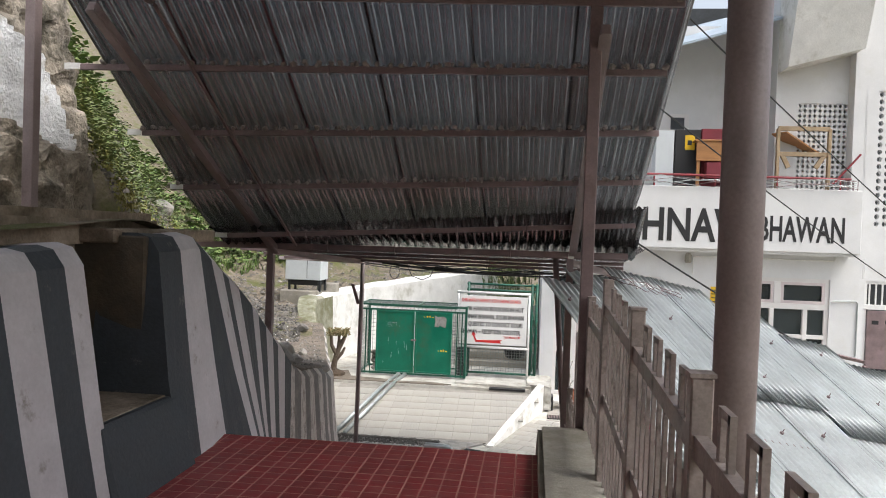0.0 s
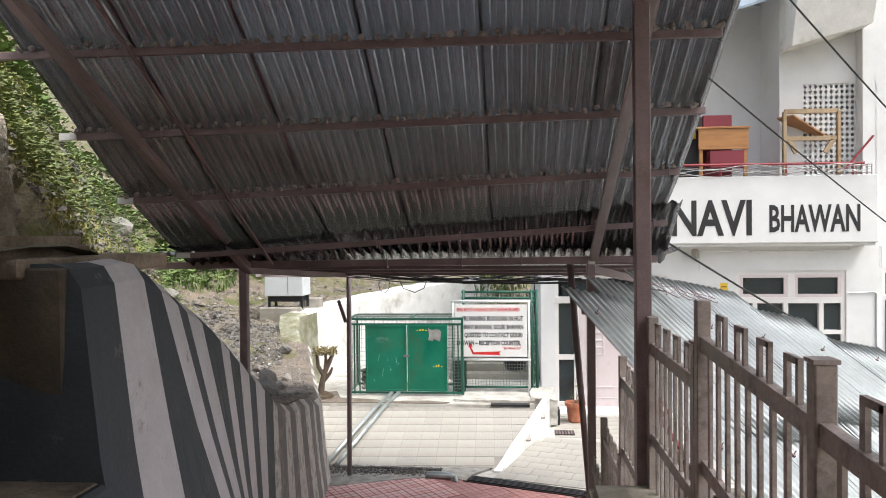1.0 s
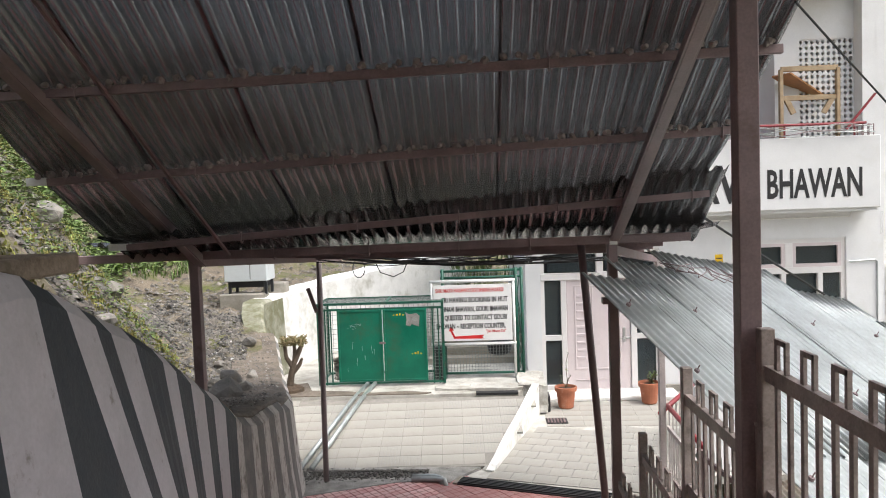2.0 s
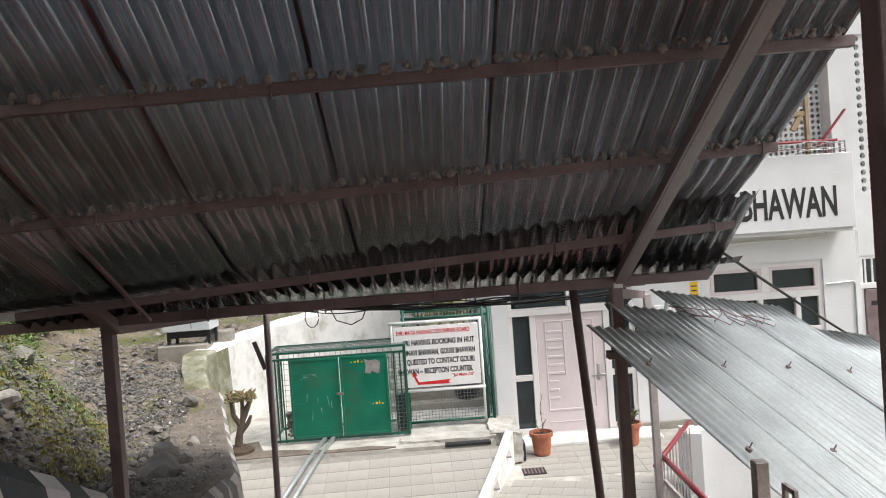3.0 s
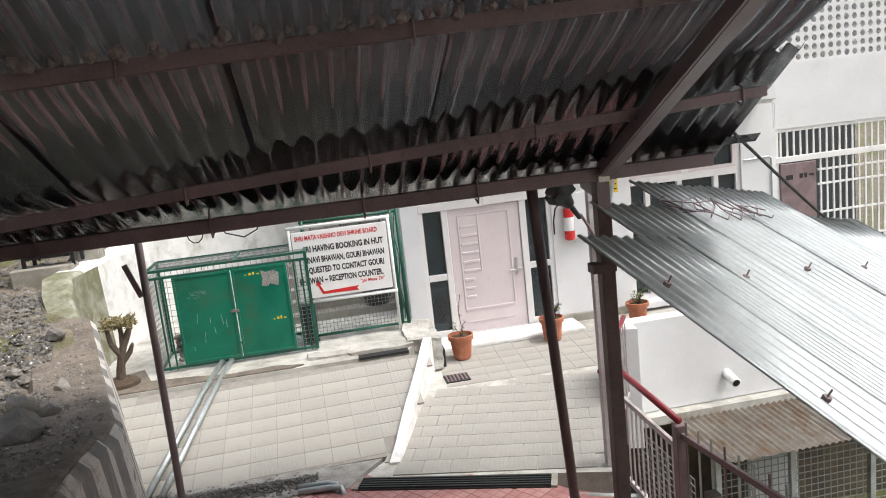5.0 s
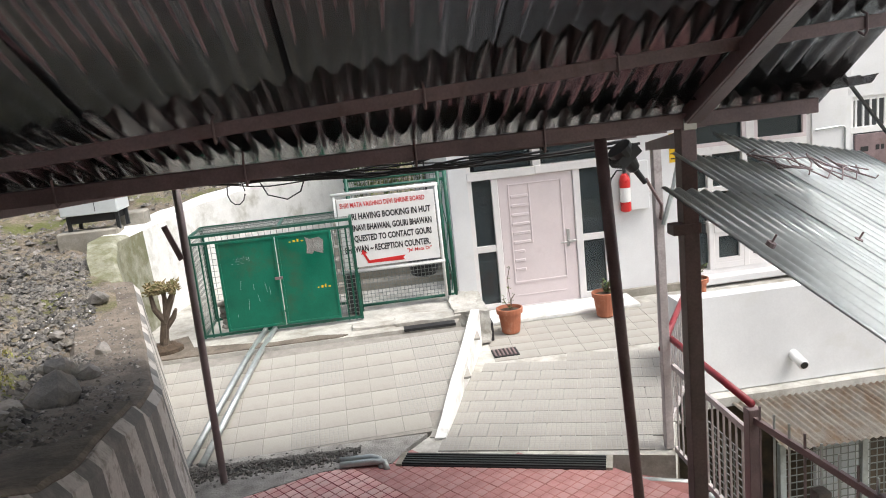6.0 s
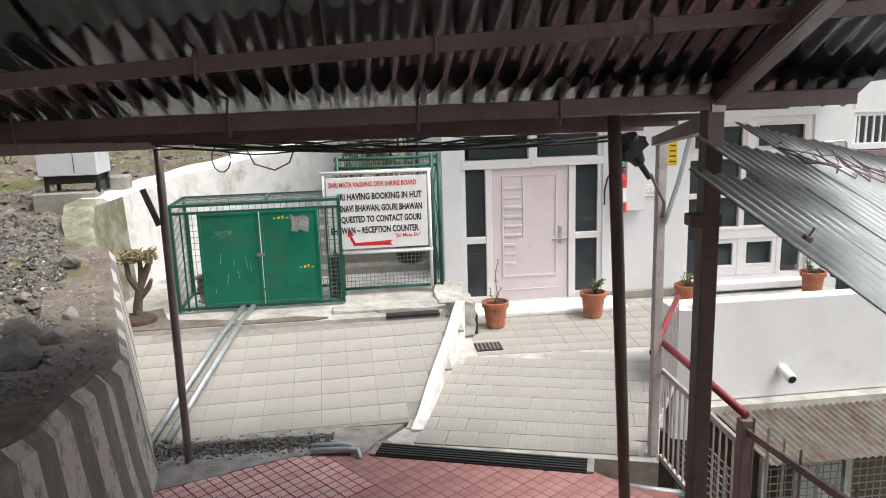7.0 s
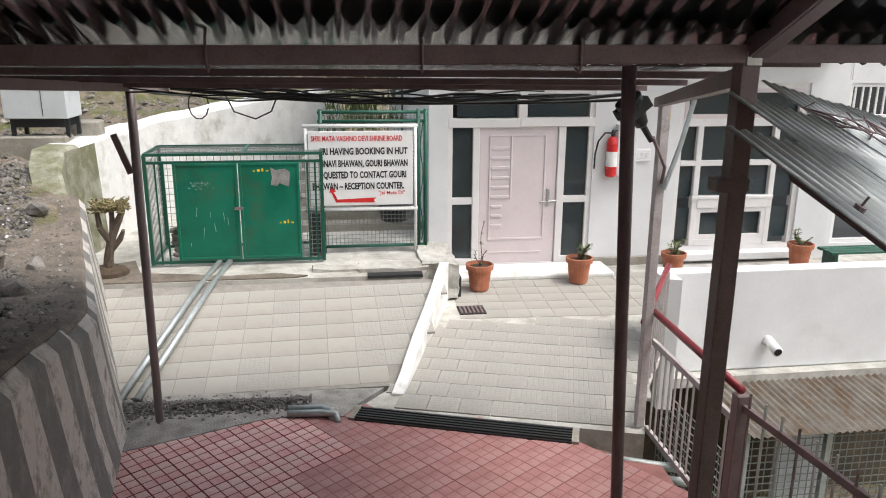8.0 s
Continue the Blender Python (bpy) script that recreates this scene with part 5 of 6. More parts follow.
crate = solid("crate", bm, BLACK, "dark slatted crate standing inside the cage", "crate")

# ---- fence with the notice board ----
fence = hold("fence", (1.3, 17.3, 0.45), "green framed wire mesh fence", "fence")
for x in (0.7, 2.02, 2.12):
    part("post", tube((x, 17.36, 0.43), (x, 17.36, 2.42), 0.03, 10), GREEN_DARK, fence, smooth=True)
for z in (2.38, 2.26, 0.52):
    part("rail", tube((0.66, 17.36, z), (2.12, 17.36, z), 0.022, 8), GREEN_DARK, fence, smooth=True)
mesh_panel(fence, (0.7, 17.36, 0.52), (1, 0, 0), (0, 0, 1), 1.33, 1.86, 0.055)
part("wire_curl", wire([(2.06 + 0.02 * math.sin(k), 17.3, 0.6 + 0.12 * k) for k in range(15)], 0.008, 5), GREEN_DARK, fence)
frame_b = hold("notice_board", (1.2, 17.25, 0.45), "white notice board with red and black lettering on pipes", "sign")
for z in (2.205, 1.07):
    part("pipe", tube((0.46, 17.27, z), (2.0, 17.27, z), 0.026, 10), WHITE_PAINT, frame_b, smooth=True)
part("pipe", tube((1.97, 17.27, 0.45), (1.97, 17.27, 2.22), 0.024, 10), WHITE_PAINT, frame_b, smooth=True)
part("pipe", tube((0.5, 17.27, 1.05), (0.5, 17.27, 2.22), 0.02, 10), WHITE_PAINT, frame_b, smooth=True)
board = part("board", box((0.53, 17.235, 1.13), (1.93, 17.255, 2.14), 0.004), WHITE_PAINT, frame_b, "white painted sheet")
W_ = lambda x, z: Matrix.Translation((x, 17.233, z)) @ FACING
words("SHRI MATA VAISHNO DEVI SHRINE BOARD", 0.098, RED_BRIGHT, W_(0.57, 2.01), board, 0.0012, bold=0.0022, width=1.22)
words("RI HAVING BOOKING IN HUT", 0.125, BLACK, W_(0.72, 1.83), board, 0.0012, bold=0.0042, width=1.14)
words("HNAVI BHAWAN, GOURI BHAWAN", 0.125, BLACK, W_(0.68, 1.665), board, 0.0012, bold=0.0042, width=1.18)
words("QUESTED TO CONTACT GOURI", 0.125, BLACK, W_(0.72, 1.51), board, 0.0012, bold=0.0042, width=1.12)
words("BHAWAN ~ RECEPTION COUNTER.", 0.125, BLACK, W_(0.57, 1.355), board, 0.0012, bold=0.0042, width=1.24)
words("\"Jai Mata Di\"", 0.07, RED_BRIGHT, W_(1.46, 1.275), board, 0.0012, bold=0.001, width=0.36)
bm = bmesh.new()
arrow = [(0.88, 1.175), (1.42, 1.165), (1.39, 1.2), (1.43, 1.235), (0.9, 1.215), (0.85, 1.32), (0.885, 1.325), (0.82, 1.39), (0.79, 1.31), (0.815, 1.315)]
fr = [bm.verts.new((x, 17.232, z)) for x, z in arrow]
bk = [bm.verts.new((x, 17.2345, z)) for x, z in arrow]
bm.faces.new(fr)
bm.faces.new(bk[::-1])
for i in range(len(arrow)):
    j = (i + 1) % len(arrow)
    bm.faces.new((fr[i], fr[j], bk[j], bk[i]))
part("arrow", bm, RED_BRIGHT, board, "painted red arrow")
basket = solid("basket", lathe([(0.13, 0), (0.2, 0.04), (0.23, 0.16), (0.25, 0.22), (0.22, 0.225), (0.19, 0.1)], (1.7, 17.62, 0.8), 18), LAMP_GREY, "dark round metal basin hung behind the fence", "basin", smooth=True)
path = hold("garden_path", (1.2, 20, 0.4), "concrete steps behind the fence", "stairs", kind="structure")
for i in range(7):
    part("step", box((0.3, 18.6 + 0.32 * i, 0.4), (2.2, 22.5, 0.55 + 0.16 * i), 0.01), CONCRETE, path)
grass("grass", 260, lambda r: (r.uniform(0.75, 2.15), r.uniform(21.5, 24), 1.5 + r.random() * 1.4), 0.3, 31, "green weeds growing behind the fence", LEAF)

# ---- succulent shrub by the wall ----
shrub = hold("shrub", (-1.98, 16.62, 0.45), "small bare trunked succulent shrub with a flat dry crown", "shrub")
part("mound", rough_up(lathe([(0.26, -0.05), (0.24, 0.06), (0.12, 0.12)], (-1.98, 16.62, 0.43), 14), 0.03, 6), SOIL, shrub)
trunk = [(-1.98, 16.62, 0.45), (-1.96, 16.62, 0.65), (-1.92, 16.6, 0.85), (-1.86, 16.6, 1.0)]
bm = bmesh.new()
for p, q, a, b in zip(trunk, trunk[1:], (0.07, 0.06, 0.054), (0.06, 0.054, 0.046)):
    tube(p, q, a, 8, bm, b)
limbs = [((-1.92, 16.6, 0.85), (-2.02, 16.58, 1.05), (-2.04, 16.6, 1.28)), ((-1.86, 16.6, 1.0), (-1.78, 16.6, 1.15), (-1.72, 16.62, 1.3)), ((-1.86, 16.6, 1.0), (-1.88, 16.65, 1.18), (-1.9, 16.66, 1.32)), ((-1.93, 16.61, 0.75), (-1.8, 16.6, 0.9), (-1.74, 16.58, 1.02))]
tips = []
for a, b, c in limbs:
    tube(a, b, 0.046, 8, bm, 0.036)
    tube(b, c, 0.036, 8, bm, 0.028)
    tips.append(Vector(c))
part("trunk", rough_up(bm, 0.026, 11), BARK, shrub)
bm = bmesh.new()
rnd = random.Random(3)
for k in range(420):
    c = Vector((-1.88 + max(-0.2, min(0.2, rnd.gauss(0, 0.12))), 16.6 + rnd.gauss(0, 0.08), 1.32 + max(-0.06, min(0.06, rnd.gauss(0, 0.035)))))
    a = rnd.random() * 6.28
    tube(c, c + Vector((math.cos(a) * 0.05, math.sin(a) * 0.05, rnd.uniform(-0.01, 0.045))), 0.016, 5, bm, 0.004)
part("crown", bm, LEAF_DRY, shrub)

# ---- potted plants ----
def pot(x, y, z, s, seed, tall=False, label="terracotta flower pot with a small green plant"):
    th = hold("flower_pot", (x, y, z), label, "flower pot", "flower pots along the house")
    part("pot", lathe([(0.11 * s, 0), (0.125 * s, 0.02), (0.155 * s, 0.28 * s), (0.18 * s, 0.285 * s), (0.185 * s, 0.35 * s), (0.165 * s, 0.355 * s), (0.155 * s, 0.3 * s), (0.1 * s, 0.29 * s)], (x, y, z), 22), TERRACOTTA, th, smooth=False)
    part("soil", lathe([(0.15 * s, 0.29 * s), (0.15 * s, 0.31 * s), (0.05 * s, 0.325 * s)], (x, y, z), 14), SOIL, th)
    rnd = random.Random(seed)
    bm = bmesh.new()
    lv = bmesh.new()
    for k in range(3 if tall else 7):
        a = rnd.random() * 6.28
        h = (0.62 if k == 0 else 0.25) if tall else rnd.uniform(0.12, 0.26)
        p = Vector((x, y, z + 0.3 * s))
        pts = [p + Vector((math.cos(a) * 0.12 * t * (1 if not tall else 0.7) + 0.02 * math.sin(t * 7), math.sin(a) * 0.12 * t, h * t)) for t in (0, 0.25, 0.5, 0.75, 1)]
        wire(pts, 0.006, 5, bm)
        for q in pts[1:]:
            for _ in range(5 if not tall else 3):
                b, l = rnd.random() * 6.28, rnd.uniform(0.03, 0.075)
                d = Vector((math.cos(b), math.sin(b), rnd.uniform(-0.2, 0.6))) * l
                sd = Vector((-math.sin(b), math.cos(b), 0)) * l * 0.28
                vs = [lv.verts.new(c) for c in (q, q + d * 0.5 + sd, q + d, q + d * 0.5 - sd)]
                lv.faces.new(vs)
    part("stem", bm, BARK, th)
    part("leaves", lv, LEAF, th)


pot(2.8, 16.78, 0.0, 1.05, 1, True, "terracotta flower pot with a tall bare stemmed plant")
pot(4.27, 16.95, 0.0, 1.05, 2)
pot(5.75, 17.1, 0.0, 1.0, 3)
pot(7.85, 17.25, 0.02, 1.05, 4, label="terracotta flower pot with a leafy plant before the window")
bench = hold("bench", (8.6, 17.2, 0), "dark green slatted bench top beside the window", "bench")
for i in range(3):
    part("slat", box((8.2, 17.0 + 0.13 * i, 0.26), (9.6, 17.1 + 0.13 * i, 0.3), 0.006), GREEN_DARK, bench)
for x in (8.3, 9.5):
    part("leg", box((x, 17.05, -0.01), (x + 0.06, 17.35, 0.26), 0.004), GREEN_DARK, bench)

# ---- things on the house wall ----
ext = hold("fire_extinguisher", (4.93, 17.7, 1.4), "red fire extinguisher with black hose hung on the wall", "fire extinguisher")
part("body", lathe([(0.05, 0), (0.082, 0.02), (0.082, 0.5), (0.06, 0.57), (0.03, 0.6)], (4.93, 17.7, 1.38), 18), RED_BRIGHT, ext, smooth=False)
part("label_band", lathe([(0.0835, 0.16), (0.0838, 0.162), (0.0838, 0.38), (0.0835, 0.382)], (4.93, 17.7, 1.38), 18), WHITE_PAINT, ext, "white printed band")
part("valve", lathe([(0.028, 0.59), (0.028, 0.66), (0.012, 0.7)], (4.93, 17.7, 1.38), 10), LAMP_GREY, ext)
part("lever", beam((4.93, 17.7, 2.05), (5.08, 17.68, 2.09), 0.02, 0.012), LAMP_GREY, ext)
part("hose", wire([(4.91, 17.68, 2.03), (4.8, 17.66, 2.04), (4.71, 17.68, 1.92), (4.68, 17.72, 1.72), (4.69, 17.75, 1.5)], 0.013, 7), BLACK_RUBBER, ext)
wallbox = solid("meter_box", bevel(box((5.0, 17.66, 1.4), (5.3, 17.797, 2.15)), 0.01), WALL_WHITE, "white wall box beside the extinguisher", "box")
switch = hold("switch_box", (5.42, 17.78, 1.65), "white switch board on the wall", "switch")
part("plate", box((5.3, 17.755, 1.6), (5.56, 17.797, 1.78), 0.006), WHITE_PAINT, switch)
for i in range(3):
    part("button", box((5.33 + 0.075 * i, 17.747, 1.64), (5.38 + 0.075 * i, 17.755, 1.73), 0.003), FRAME_WHITE, switch)
sticker = solid("poster", box((5.7, 17.792, 2.05), (5.84, 17.797, 2.5)), YELLOW, "yellow printed poster on the wall", "poster")
for k in range(5):
    part("bar", box((5.72, 17.789, 2.1 + 0.08 * k), (5.82, 17.7915, 2.12 + 0.08 * k)), BLACK, sticker)
bell = solid("wall_lamp", lathe([(0.05, 0), (0.07, 0.03), (0.07, 0.16), (0.04, 0.2)], (5.2, 17.68, 2.98), 12), CONCRETE, "small weathered lamp under the balcony", "lamp")
cond = hold("conduit", (7, 17.7, 3), "thin grey conduit pipes on the wall", "pipe")
part("pipe", wire([(5.32, 17.78, 2.75), (5.32, 17.78, 3.08), (5.36, 17.78, 3.12), (8.1, 17.78, 3.12), (8.12, 17.7, 3.22)], 0.014, 6), WALL_OLD, cond)
part("pipe", wire([(8.1, 17.78, 2.3), (8.56, 17.78, 2.32), (8.6, 17.78, 2.28), (8.6, 17.78, 1.2)], 0.014, 6), PIPE_GREY, cond)

# floodlight on a bracket under the canopy
fl = hold("floodlight", (3.15, 12.5, 2.5), "dark cast floodlight hanging from the canopy corner", "floodlight")
m = look((3.12, 12.45, 2.78), (3.36, 12.5, 2.45))
bm = lathe([(0.022, -0.26), (0.026, -0.12), (0.05, -0.1), (0.075, 0.0), (0.1, 0.08), (0.105, 0.13), (0.09, 0.13)], (0, 0, 0), 16)
bmesh.ops.transform(bm, matrix=m, verts=bm.verts)
part("housing", bm, LAMP_GREY, fl)
for k in range(8):
    bm = box((-0.1 + 0.026 * k, -0.108, 0.0), (-0.095 + 0.026 * k, 0.108, 0.09))
    bmesh.ops.transform(bm, matrix=m, verts=bm.verts)
    part("fin", bm, LAMP_GREY, fl)
part("bracket", wire([(3.28, 12.48, 2.6), (3.45, 12.6, 2.35), (3.5, 12.75, 2.2)], 0.014, 6), STEEL, fl)
part("arm", wire([(3.5, 12.7, 2.15), (3.62, 12.72, 2.5), (3.72, 12.75, 2.86)], 0.02, 6), PIPE_GREY, fl)

# ---- pipes and drains on the ground ----
for dx in (0.0, 0.16):
    solid("water_pipe", wire([(-1.16 + dx, 13.75, 0.06), (-0.8 + dx * 0.88, 16.02, 0.41), (-0.64 + dx * 0.8, 17.0, 0.495)], 0.036, 12), PIPE_GREY, "long galvanised water pipe lying over the ramp", "pipe", "pipes on the ramp", smooth=True)
for k in range(2):
    solid("water_pipe", wire([(0.4, 13.46 - 0.1 * k, 0.03), (0.7, 13.42 - 0.1 * k, 0.04), (0.78 + 0.05 * k, 13.36 - 0.08 * k, 0.04), (0.8 + 0.05 * k, 13.25 - 0.04 * k, -0.02)], 0.033, 10), PIPE_GREY, "bent galvanised pipe at the foot of the ramp", "pipe", "bent pipes", smooth=True)
for k in range(2):
    solid("water_pipe", tube((2.85, 12.48 - 0.12 * k, -0.05 - 0.05 * k), (3.6, 12.15 - 0.12 * k, -0.05 - 0.05 * k), 0.035, 12), PIPE_GREY, "pale pipe running under the landing edge", "pipe", "pipes under the landing", smooth=True)
gr = hold("drain_cover", (1.9, 13.05, 0), "long slotted black drain cover between tiles", "drain")
p0, p1 = Vector((1.0, 13.25, 0)), Vector((2.82, 12.6, 0))
dd = (p1 - p0).normalized()
nn = Vector((-dd.y, dd.x, 0))
part("channel", beam(p0 + nn * 0.09, p1 + nn * 0.09, 0.24, 0.02), BLACK, gr, "dark channel under the bars")
for k in range(5):
    part("bar", beam(p0 + nn * (0.045 * k) + Vector((0, 0, 0.012)), p1 + nn * (0.045 * k) + Vector((0, 0, 0.012)), 0.022, 0.03), BLACK if k % 2 else LAMP_GREY, gr)
for p in (p0 - dd * 0.03, p1 + dd * 0.03):
    part("end", beam(p - nn * 0.03, p + nn * 0.22, 0.06, 0.04), CONCRETE, gr)
bm = bmesh.new()
rnd = random.Random(21)
for k in range(1500):
    s = rnd.random()
    w = rnd.gauss(0, 0.12)
    x, y = -1.35 + 1.95 * s, 13.66 - 0.06 * s + w * (1 - 0.4 * s)
    pebble((x, y, 0.0 + 0.06 * math.exp(-(w / 0.11) ** 2)), rnd.uniform(0.008, 0.024), k, bm, 1, 0.7)
tagged(new("mortar_heap", mesh_of("mortar_heap", bm, WET_MORTAR)), "crumbly ridge of grey mortar along the ramp's foot", "mortar", kind="stuff")

# ---- cables ----
def cable(points, r, label, group, mat_=BLACK_RUBBER):
    return solid("cable", wire(points, r, 6), mat_, label, "cable", group)


cable(sag((3.0, 9.55, 3.43), (7.2, 13.4, 1.35), 0.05), 0.010, "thick black cable from the canopy corner", "cables")
for k, (a, b, d) in enumerate((((-0.9, 13.46, 2.98), (3.4, 12.9, 2.86), 0.1), ((-0.7, 13.48, 2.95), (3.3, 12.95, 2.9), 0.12), ((-1.5, 13.5, 3.0), (2.2, 17.7, 2.75), 0.2), ((-0.6, 13.47, 2.93), (2.6, 13.0, 2.88), 0.07))):
    cable(sag(a, b, d), 0.012 if k != 2 else 0.007, "black cable sagging under the canopy edge", "cables")
rnd = random.Random(77)
for k in range(7):
    a, b = rnd.uniform(-0.9, 0.2), rnd.uniform(1.4, 3.3)
    za, zb = 2.96 - 0.01 * k, 2.93 - 0.012 * k
    pts = [(a + (b - a) * t / 16, 13.42 - 0.16 * (a + (b - a) * t / 16 + 0.9) / 1.4 - 0.02 * k, za + (zb - za) * t / 16 - 0.05 * math.sin(math.pi * t / 16) + 0.018 * math.sin(t * 1.1 + k * 2)) for t in range(17)]
    cable(pts, rnd.uniform(0.006, 0.011), "black cable bundled under the canopy edge", "cables")
cable([(-0.2 + 0.08 * math.cos(t * 0.55), 13.5, 2.78 + 0.12 * math.sin(t * 0.55)) for t in range(12)], 0.006, "loose loop of thin cable", "cables")
cable([(0.0, 13.5, 2.9), (0.08, 13.5, 2.72), (0.25, 13.5, 2.66), (0.38, 13.5, 2.72), (0.45, 13.5, 2.88)], 0.007, "loose loop of thin cable", "cables")
cable(sag((2.95, 6.8, 4.95), (9.2, 13.0, 2.2), 0.1), 0.006, "black service cable crossing the yard", "cables")
cable(sag((2.9, 7.5, 4.45), (8.5, 12.6, 2.0), 0.1), 0.006, "black service cable crossing the yard", "cables")
cable(sag((2.6, 8.0, 7.4), (12.0, 15.5, 6.2), 0.2), 0.005, "thin grey overhead wire above the yard", "cables", PIPE_GREY)
cable(sag((2.6, 7.0, 6.8), (12.0, 15.0, 4.6), 0.2), 0.005, "thin grey overhead wire above the yard", "cables", PIPE_GREY)
for k in range(5):
    cable([(4.2 + 0.34 * j, 17.26 + 0.05 * math.sin(j * 2 + k), 4.58 + 0.03 * k + 0.05 * math.sin(j * 1.3 + k * 1.7)) for j in range(13)], 0.007, "cable lying along the balcony top", "cables on the balcony", STEEL if k % 2 else PIPE_GREY)

# ---- stored furniture on the balcony ----
cup = hold("cupboard", (5.1, 18.2, 4.0), "black steel cupboard with a yellow sticker", "cupboard")
part("body", box((4.9, 18.0, 3.4), (5.42, 18.5, 5.78), 0.01), BLACK, cup)
part("sticker", box((5.1, 17.992, 5.35), (5.3, 17.999, 5.66)), YELLOW, cup)
part("mark", box((5.15, 17.988, 5.45), (5.24, 17.9915, 5.55)), BLACK, cup)
grey = solid("cupboard", bevel(box((4.5, 18.0, 3.4), (4.88, 18.5, 5.75)), 0.01), CABINET, "grey steel cupboard on the balcony", "cupboard")
chest = solid("cabinet", bevel(box((5.46, 18.1, 3.4), (6.02, 18.6, 5.82)), 0.012), MAROON, "maroon laminate cabinet on the balcony", "cabinet")
desk = hold("desk", (5.75, 17.8, 3.4), "orange brown plywood desk on the balcony", "desk")
part("front", box((5.28, 17.7, 5.1), (6.22, 17.74, 5.5), 0.006), WOOD, desk)
part("top", box((5.25, 17.68, 5.5), (6.25, 18.05, 5.54), 0.006), WOOD, desk)
for x in (5.3, 6.14):
    part("leg", box((x, 17.72, 3.38), (x + 0.06, 17.78, 5.1)), WOOD, desk)
part("shelf", box((5.5, 17.72, 4.75), (6.2, 18.0, 5.08), 0.005), MAROON, desk)
stand = hold("table_frame", (7.4, 17.8, 3.4), "upturned raw timber table frame on the balcony", "table")
for a, b in (((6.9, 5.8), (7.9, 5.8)), ((6.9, 5.28), (7.9, 5.28)), ((6.9, 4.6), (6.9, 5.8)), ((7.9, 4.6), (7.9, 5.8)), ((7.0, 5.25), (7.12, 5.0)), ((7.8, 5.25), (7.65, 5.0))):
    part("rail", beam((a[0], 17.75, a[1]), (b[0], 17.75, b[1]), 0.06, 0.09, 0.004), WOOD_PALE, stand)
for x in (6.9, 7.9):
    part("leg", box((x - 0.03, 17.72, 3.38), (x + 0.03, 17.78, 4.62)), WOOD_PALE, stand)
part("board", beam((6.95, 17.85, 5.72), (7.85, 18.35, 5.3), 0.4, 0.03), WOOD, stand)
d2 = hold("door_2", (5.1, 19.25, 3.4), "grey white balcony door with a glazed top", "door", kind="structure")
part("leaf", box((4.7, 19.24, 3.4), (5.4, 19.298, 6.3), 0.006), FRAME_WHITE, d2)
# opaque pane in the room shade colour, for the unlit room behind
part("glass", box((5.0, 19.23, 5.95), (5.3, 19.238, 6.22)), ROOM_SHADE, d2)

# ---- level below the side steps ----
shed = hold("shed", (6.5, 14, -2.6), "wire mesh cages under a rusty corrugated lean-to", "shed", kind="structure")
for i in range(3):
    part("roof_sheet", corrugated((5.0 + 0.8 * i, 15.0, -0.5), (0.25, -1.0, -0.28), (1, 0.0, 0), 1.25, 0.86, 0.09, 0.014), SHEET_OLD, shed, smooth=True)
for x in (5.3, 6.3, 7.4, 8.4):
    part("post", beam((x, 14.0, -2.6), (x, 14.0, -0.82), 0.07, 0.07), PIPE_GREY, shed)
mesh_panel(shed, (5.3, 14.0, -2.5), (1, 0, 0), (0, 0, 1), 3.1, 1.55, 0.09, 0.005)
mesh_panel(shed, (4.7, 13.4, -2.5), (0, 1, 0), (0, 0, 1), 1.5, 1.8, 0.09, 0.005)
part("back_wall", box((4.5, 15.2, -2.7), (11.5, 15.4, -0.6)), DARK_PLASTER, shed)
part("panel", box((5.9, 14.3, -2.6), (6.6, 14.36, -1.1), 0.01), CABINET, shed, "pale green panel")
lf = solid("lower_floor", box((2.5, 2.0, -2.72), (12.0, 15.3, -2.56)), CONCRETE_PALE, "pale concrete floor of the level below", "floor", kind="structure")
part_wall = solid("terrace_foundation", prism([(3.3, 11.2), (3.5, 12.66), (4.5, 15.0), (4.5, 15.4), (2.2, 15.4), (2.2, 11.2)], -2.7, -0.75), DARK_PLASTER, "dark brown foundation wall under the terrace", "wall", kind="structure")
stool = hold("bucket_stand", (5.6, 13.0, -2.56), "low metal stand on the level below", "stand")
part("top", box((5.3, 12.7, -2.1), (6.0, 13.3, -2.02), 0.01), PIPE_GREY, stool)
for x in (5.34, 5.92):
    for y in (12.74, 13.22):
        part("leg", box((x, y, -2.57), (x + 0.04, y + 0.04, -2.1)), PIPE_GREY, stool)

# ---- unseen wall added to close off light behind the upper landing ----
solid("back_wall", box((-4.0, -9.5, 1.0), (4.5, -9.2, 5.6)), WALL_OLD, "unseen plain wall added to close the space behind the landing", "wall", kind="structure")


# ---- tiles, piece by piece ----
def chequer(s, h, n, gap):
    """A square tile with n by n raised squares."""
    bm = bmesh.new()
    box((-s / 2, -s / 2, -0.03), (s / 2, s / 2, 0), 0, bm)
    for f in bm.faces:
        f.material_index = 1
    c = s / n
    for i in range(n):
        for j in range(n):
            x, y = -s / 2 + c * (i + 0.5), -s / 2 + c * (j + 0.5)
            a, b = c / 2 - gap, c / 2 - gap * 1.8
            lo = [bm.verts.new((x + u * a, y + v * a, 0.0005)) for u, v in ((-1, -1), (1, -1), (1, 1), (-1, 1))]
            hi = [bm.verts.new((x + u * b, y + v * b, h)) for u, v in ((-1, -1), (1, -1), (1, 1), (-1, 1))]
            bm.faces.new(hi)
            for k in range(4):
                bm.faces.new((lo[k], lo[(k + 1) % 4], hi[(k + 1) % 4], hi[k]))
    return bm


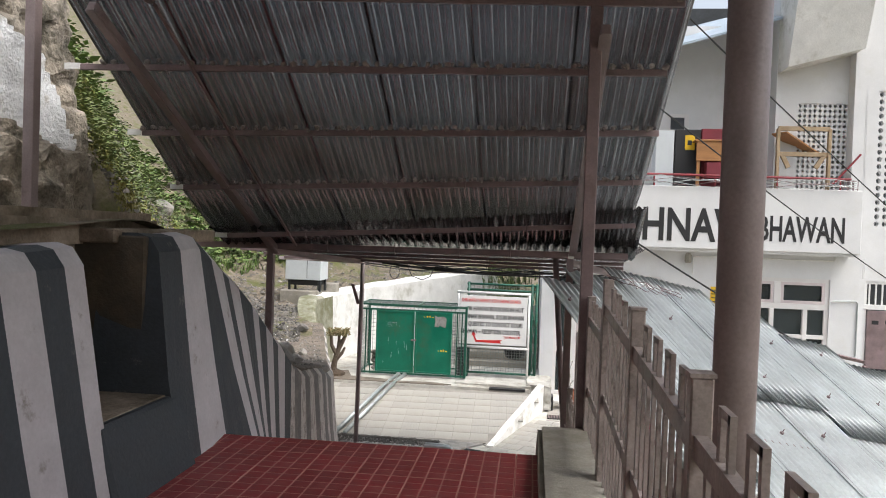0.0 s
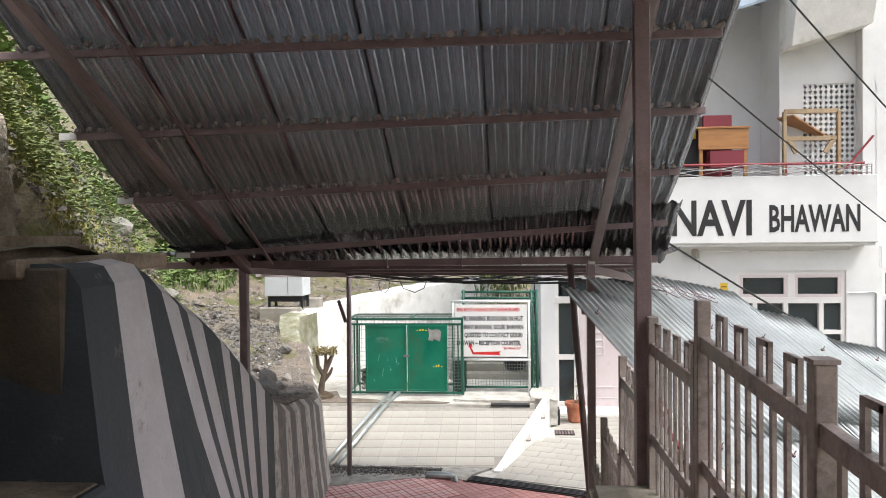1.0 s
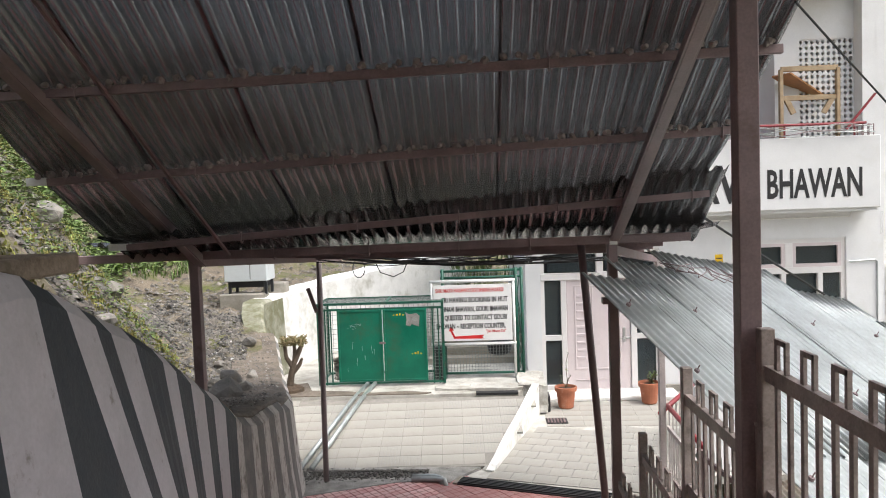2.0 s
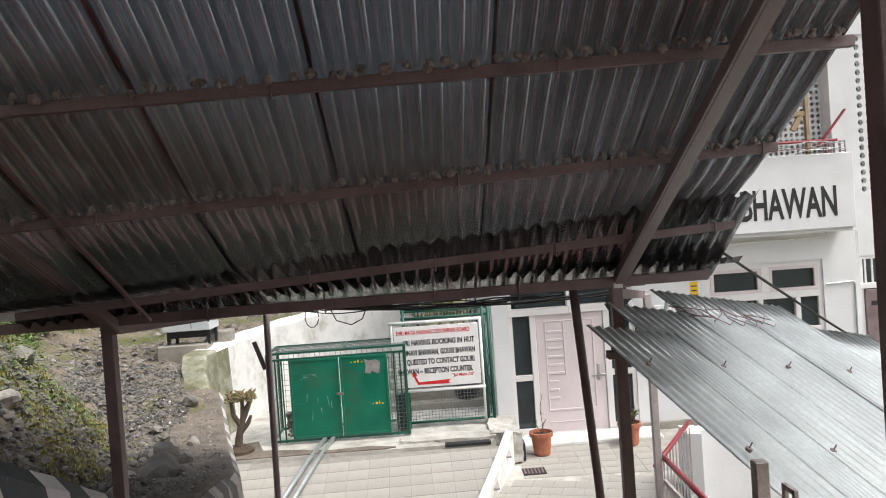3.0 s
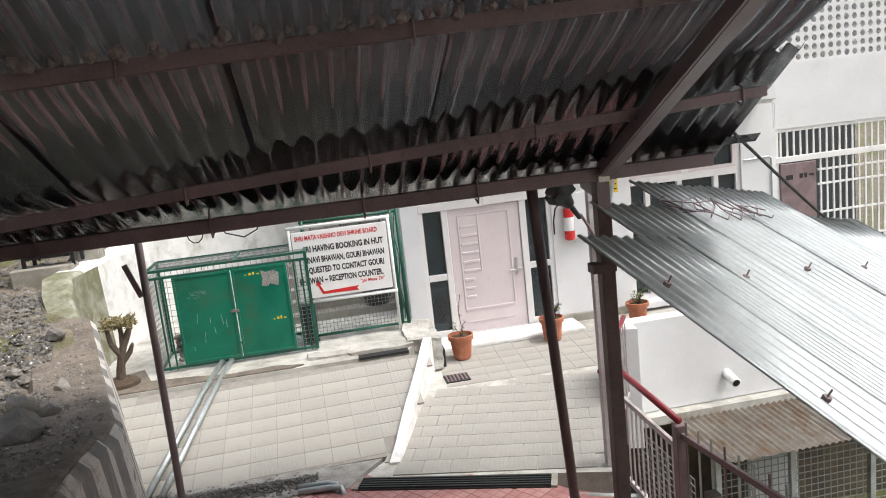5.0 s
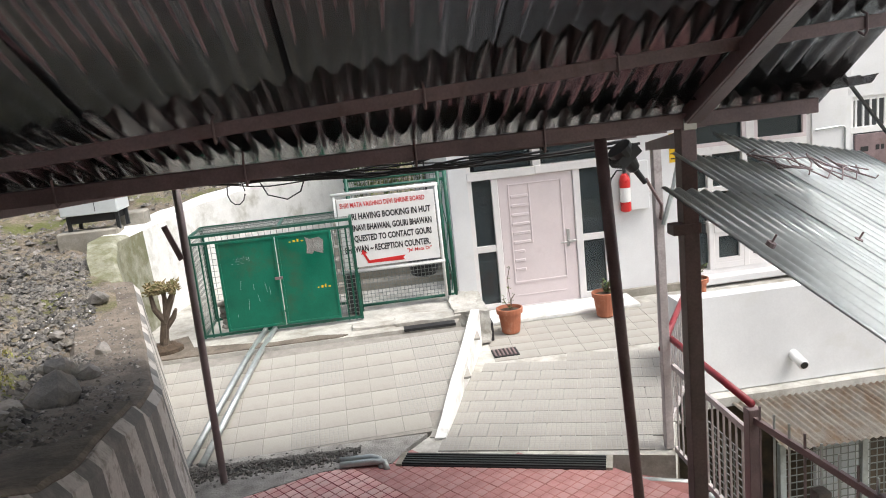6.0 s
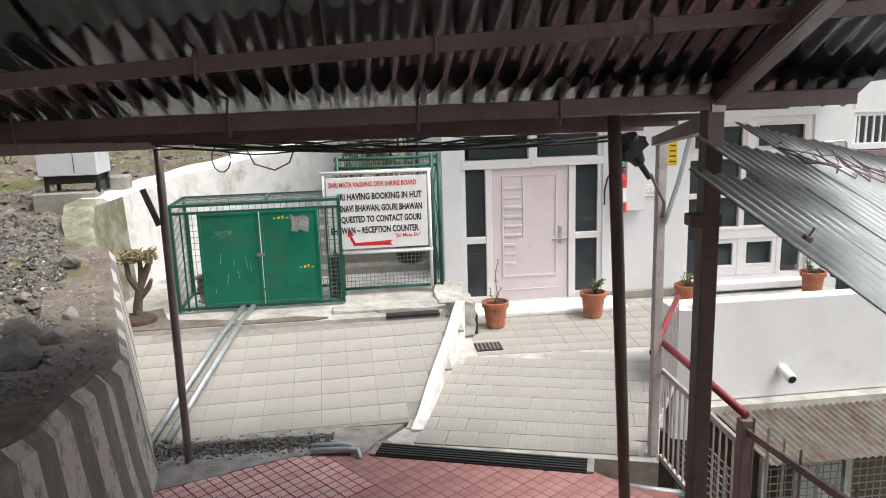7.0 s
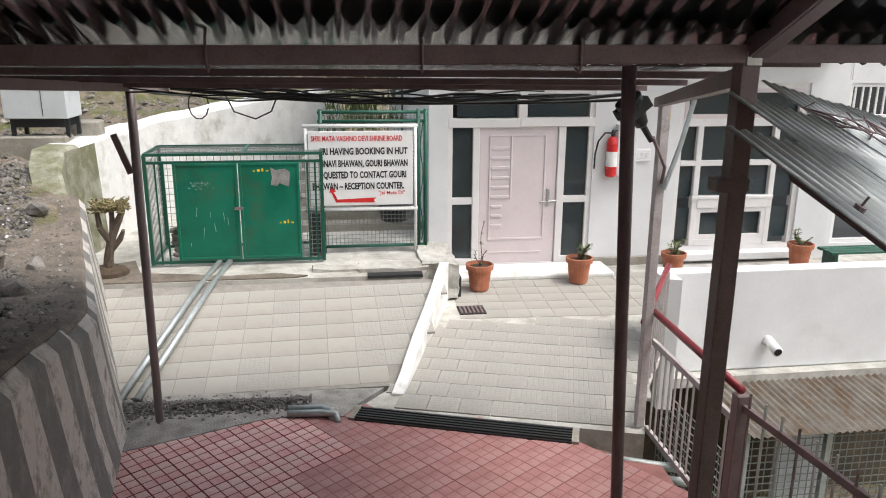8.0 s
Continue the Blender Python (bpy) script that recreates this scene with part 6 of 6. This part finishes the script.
def plain_tile(s):
    return box((-s / 2, -s / 2, -0.03), (s / 2, s / 2, 0.0), 0.003)


def lay(parent, me, poly, s, angle, height, slope, seed, shift=0.0, skip=0.0, other=None, pick=None):
    """Tiles of one mesh over a plan polygon."""
    rnd = random.Random(seed)
    cx, cy = sum(p[0] for p in poly) / len(poly), sum(p[1] for p in poly) / len(poly)
    ca, sa = math.cos(angle), math.sin(angle)
    pitch_x = math.atan(slope)
    made = 0
    for i in range(-22, 23):
        for j in range(-22, 23):
            u, v = s * (i + (shift * (j % 2))), s * j
            x, y = cx + u * ca - v * sa, cy + u * sa + v * ca
            if inside(x, y, poly) and rnd.random() >= skip:
                use = other if other and (pick(x, y) if pick else noise.noise(Vector((x * 0.9, y * 0.9, seed))) > 0.08) else me
                ob = new(use.name, use)
                ob.matrix_basis = Matrix.Translation((x, y, height(x, y) + rnd.uniform(-0.001, 0.001))) @ Matrix.Rotation(pitch_x, 4, "X") @ Matrix.Rotation(angle + rnd.uniform(-0.006, 0.006), 4, "Z")
                under(ob, parent)
                made += 1
    return made


red_tile = mesh_of("tile", chequer(0.297, 0.0015, 3, 0.0045), TILE_RED)
pink_tile = mesh_of("tile", chequer(0.297, 0.002, 3, 0.005), TILE_PINK)
worn_tile = mesh_of("tile", chequer(0.297, 0.002, 3, 0.005), TILE_WORN)
grey_tile = mesh_of("tile", chequer(0.294, 0.0015, 6, 0.0035), TILE_GREY)
plain_grey = mesh_of("tile", plain_tile(0.294), TILE_GREY)
for tile_mesh, groove in ((red_tile, GROOVE_PALE), (pink_tile, GROUT_RED), (worn_tile, GROOVE_DARK), (grey_tile, GROOVE_GREY)):
    tile_mesh.materials.append(groove)
lay(landing, red_tile, [(-0.4, 1.2), (2.16, 1.2), (2.16, EDGE + 0.1), (-0.4, EDGE + 0.1)], 0.3, 0.0, lambda x, y: FLOOR, 0, 1)
lower = bpy.data.objects["lower_landing"]
SPLIT = lambda x, y: x < 0.72 + 0.12 * math.sin(y * 5)
lay(lower, pink_tile, [(-1.2, 9.9), (3.38, 9.9), (3.42, 12.1), (2.95, 12.72), (0.9, 13.46), (0.5, 13.5), (0.1, 13.5), (-1.15, 12.95)], 0.3, 0.62, lambda x, y: -0.006, 0, 2, other=worn_tile, pick=SPLIT)
lay(ramp, plain_grey, [(-1.55, 13.82), (1.4, 13.82), (2.15, 16.12), (-2.05, 16.12)], 0.3, 0.03, lambda x, y: ramp_z(y) - 0.002, 0.165, 4, other=grey_tile)
lay(terrace, grey_tile, [(1.2, 13.5), (2.9, 12.95), (3.45, 12.75), (4.3, 14.6), (4.5, 15.45), (1.98, 15.5), (1.42, 13.75)], 0.3, -0.3, lambda x, y: 0.0, 0, 6, 0.5)
lay(terrace, plain_grey, [(2.3, 15.55), (4.7, 15.55), (4.7, 15.2), (8.6, 15.2), (8.6, 17.25), (2.5, 17.25)], 0.3, -0.05, lambda x, y: -0.006, 0, 7)
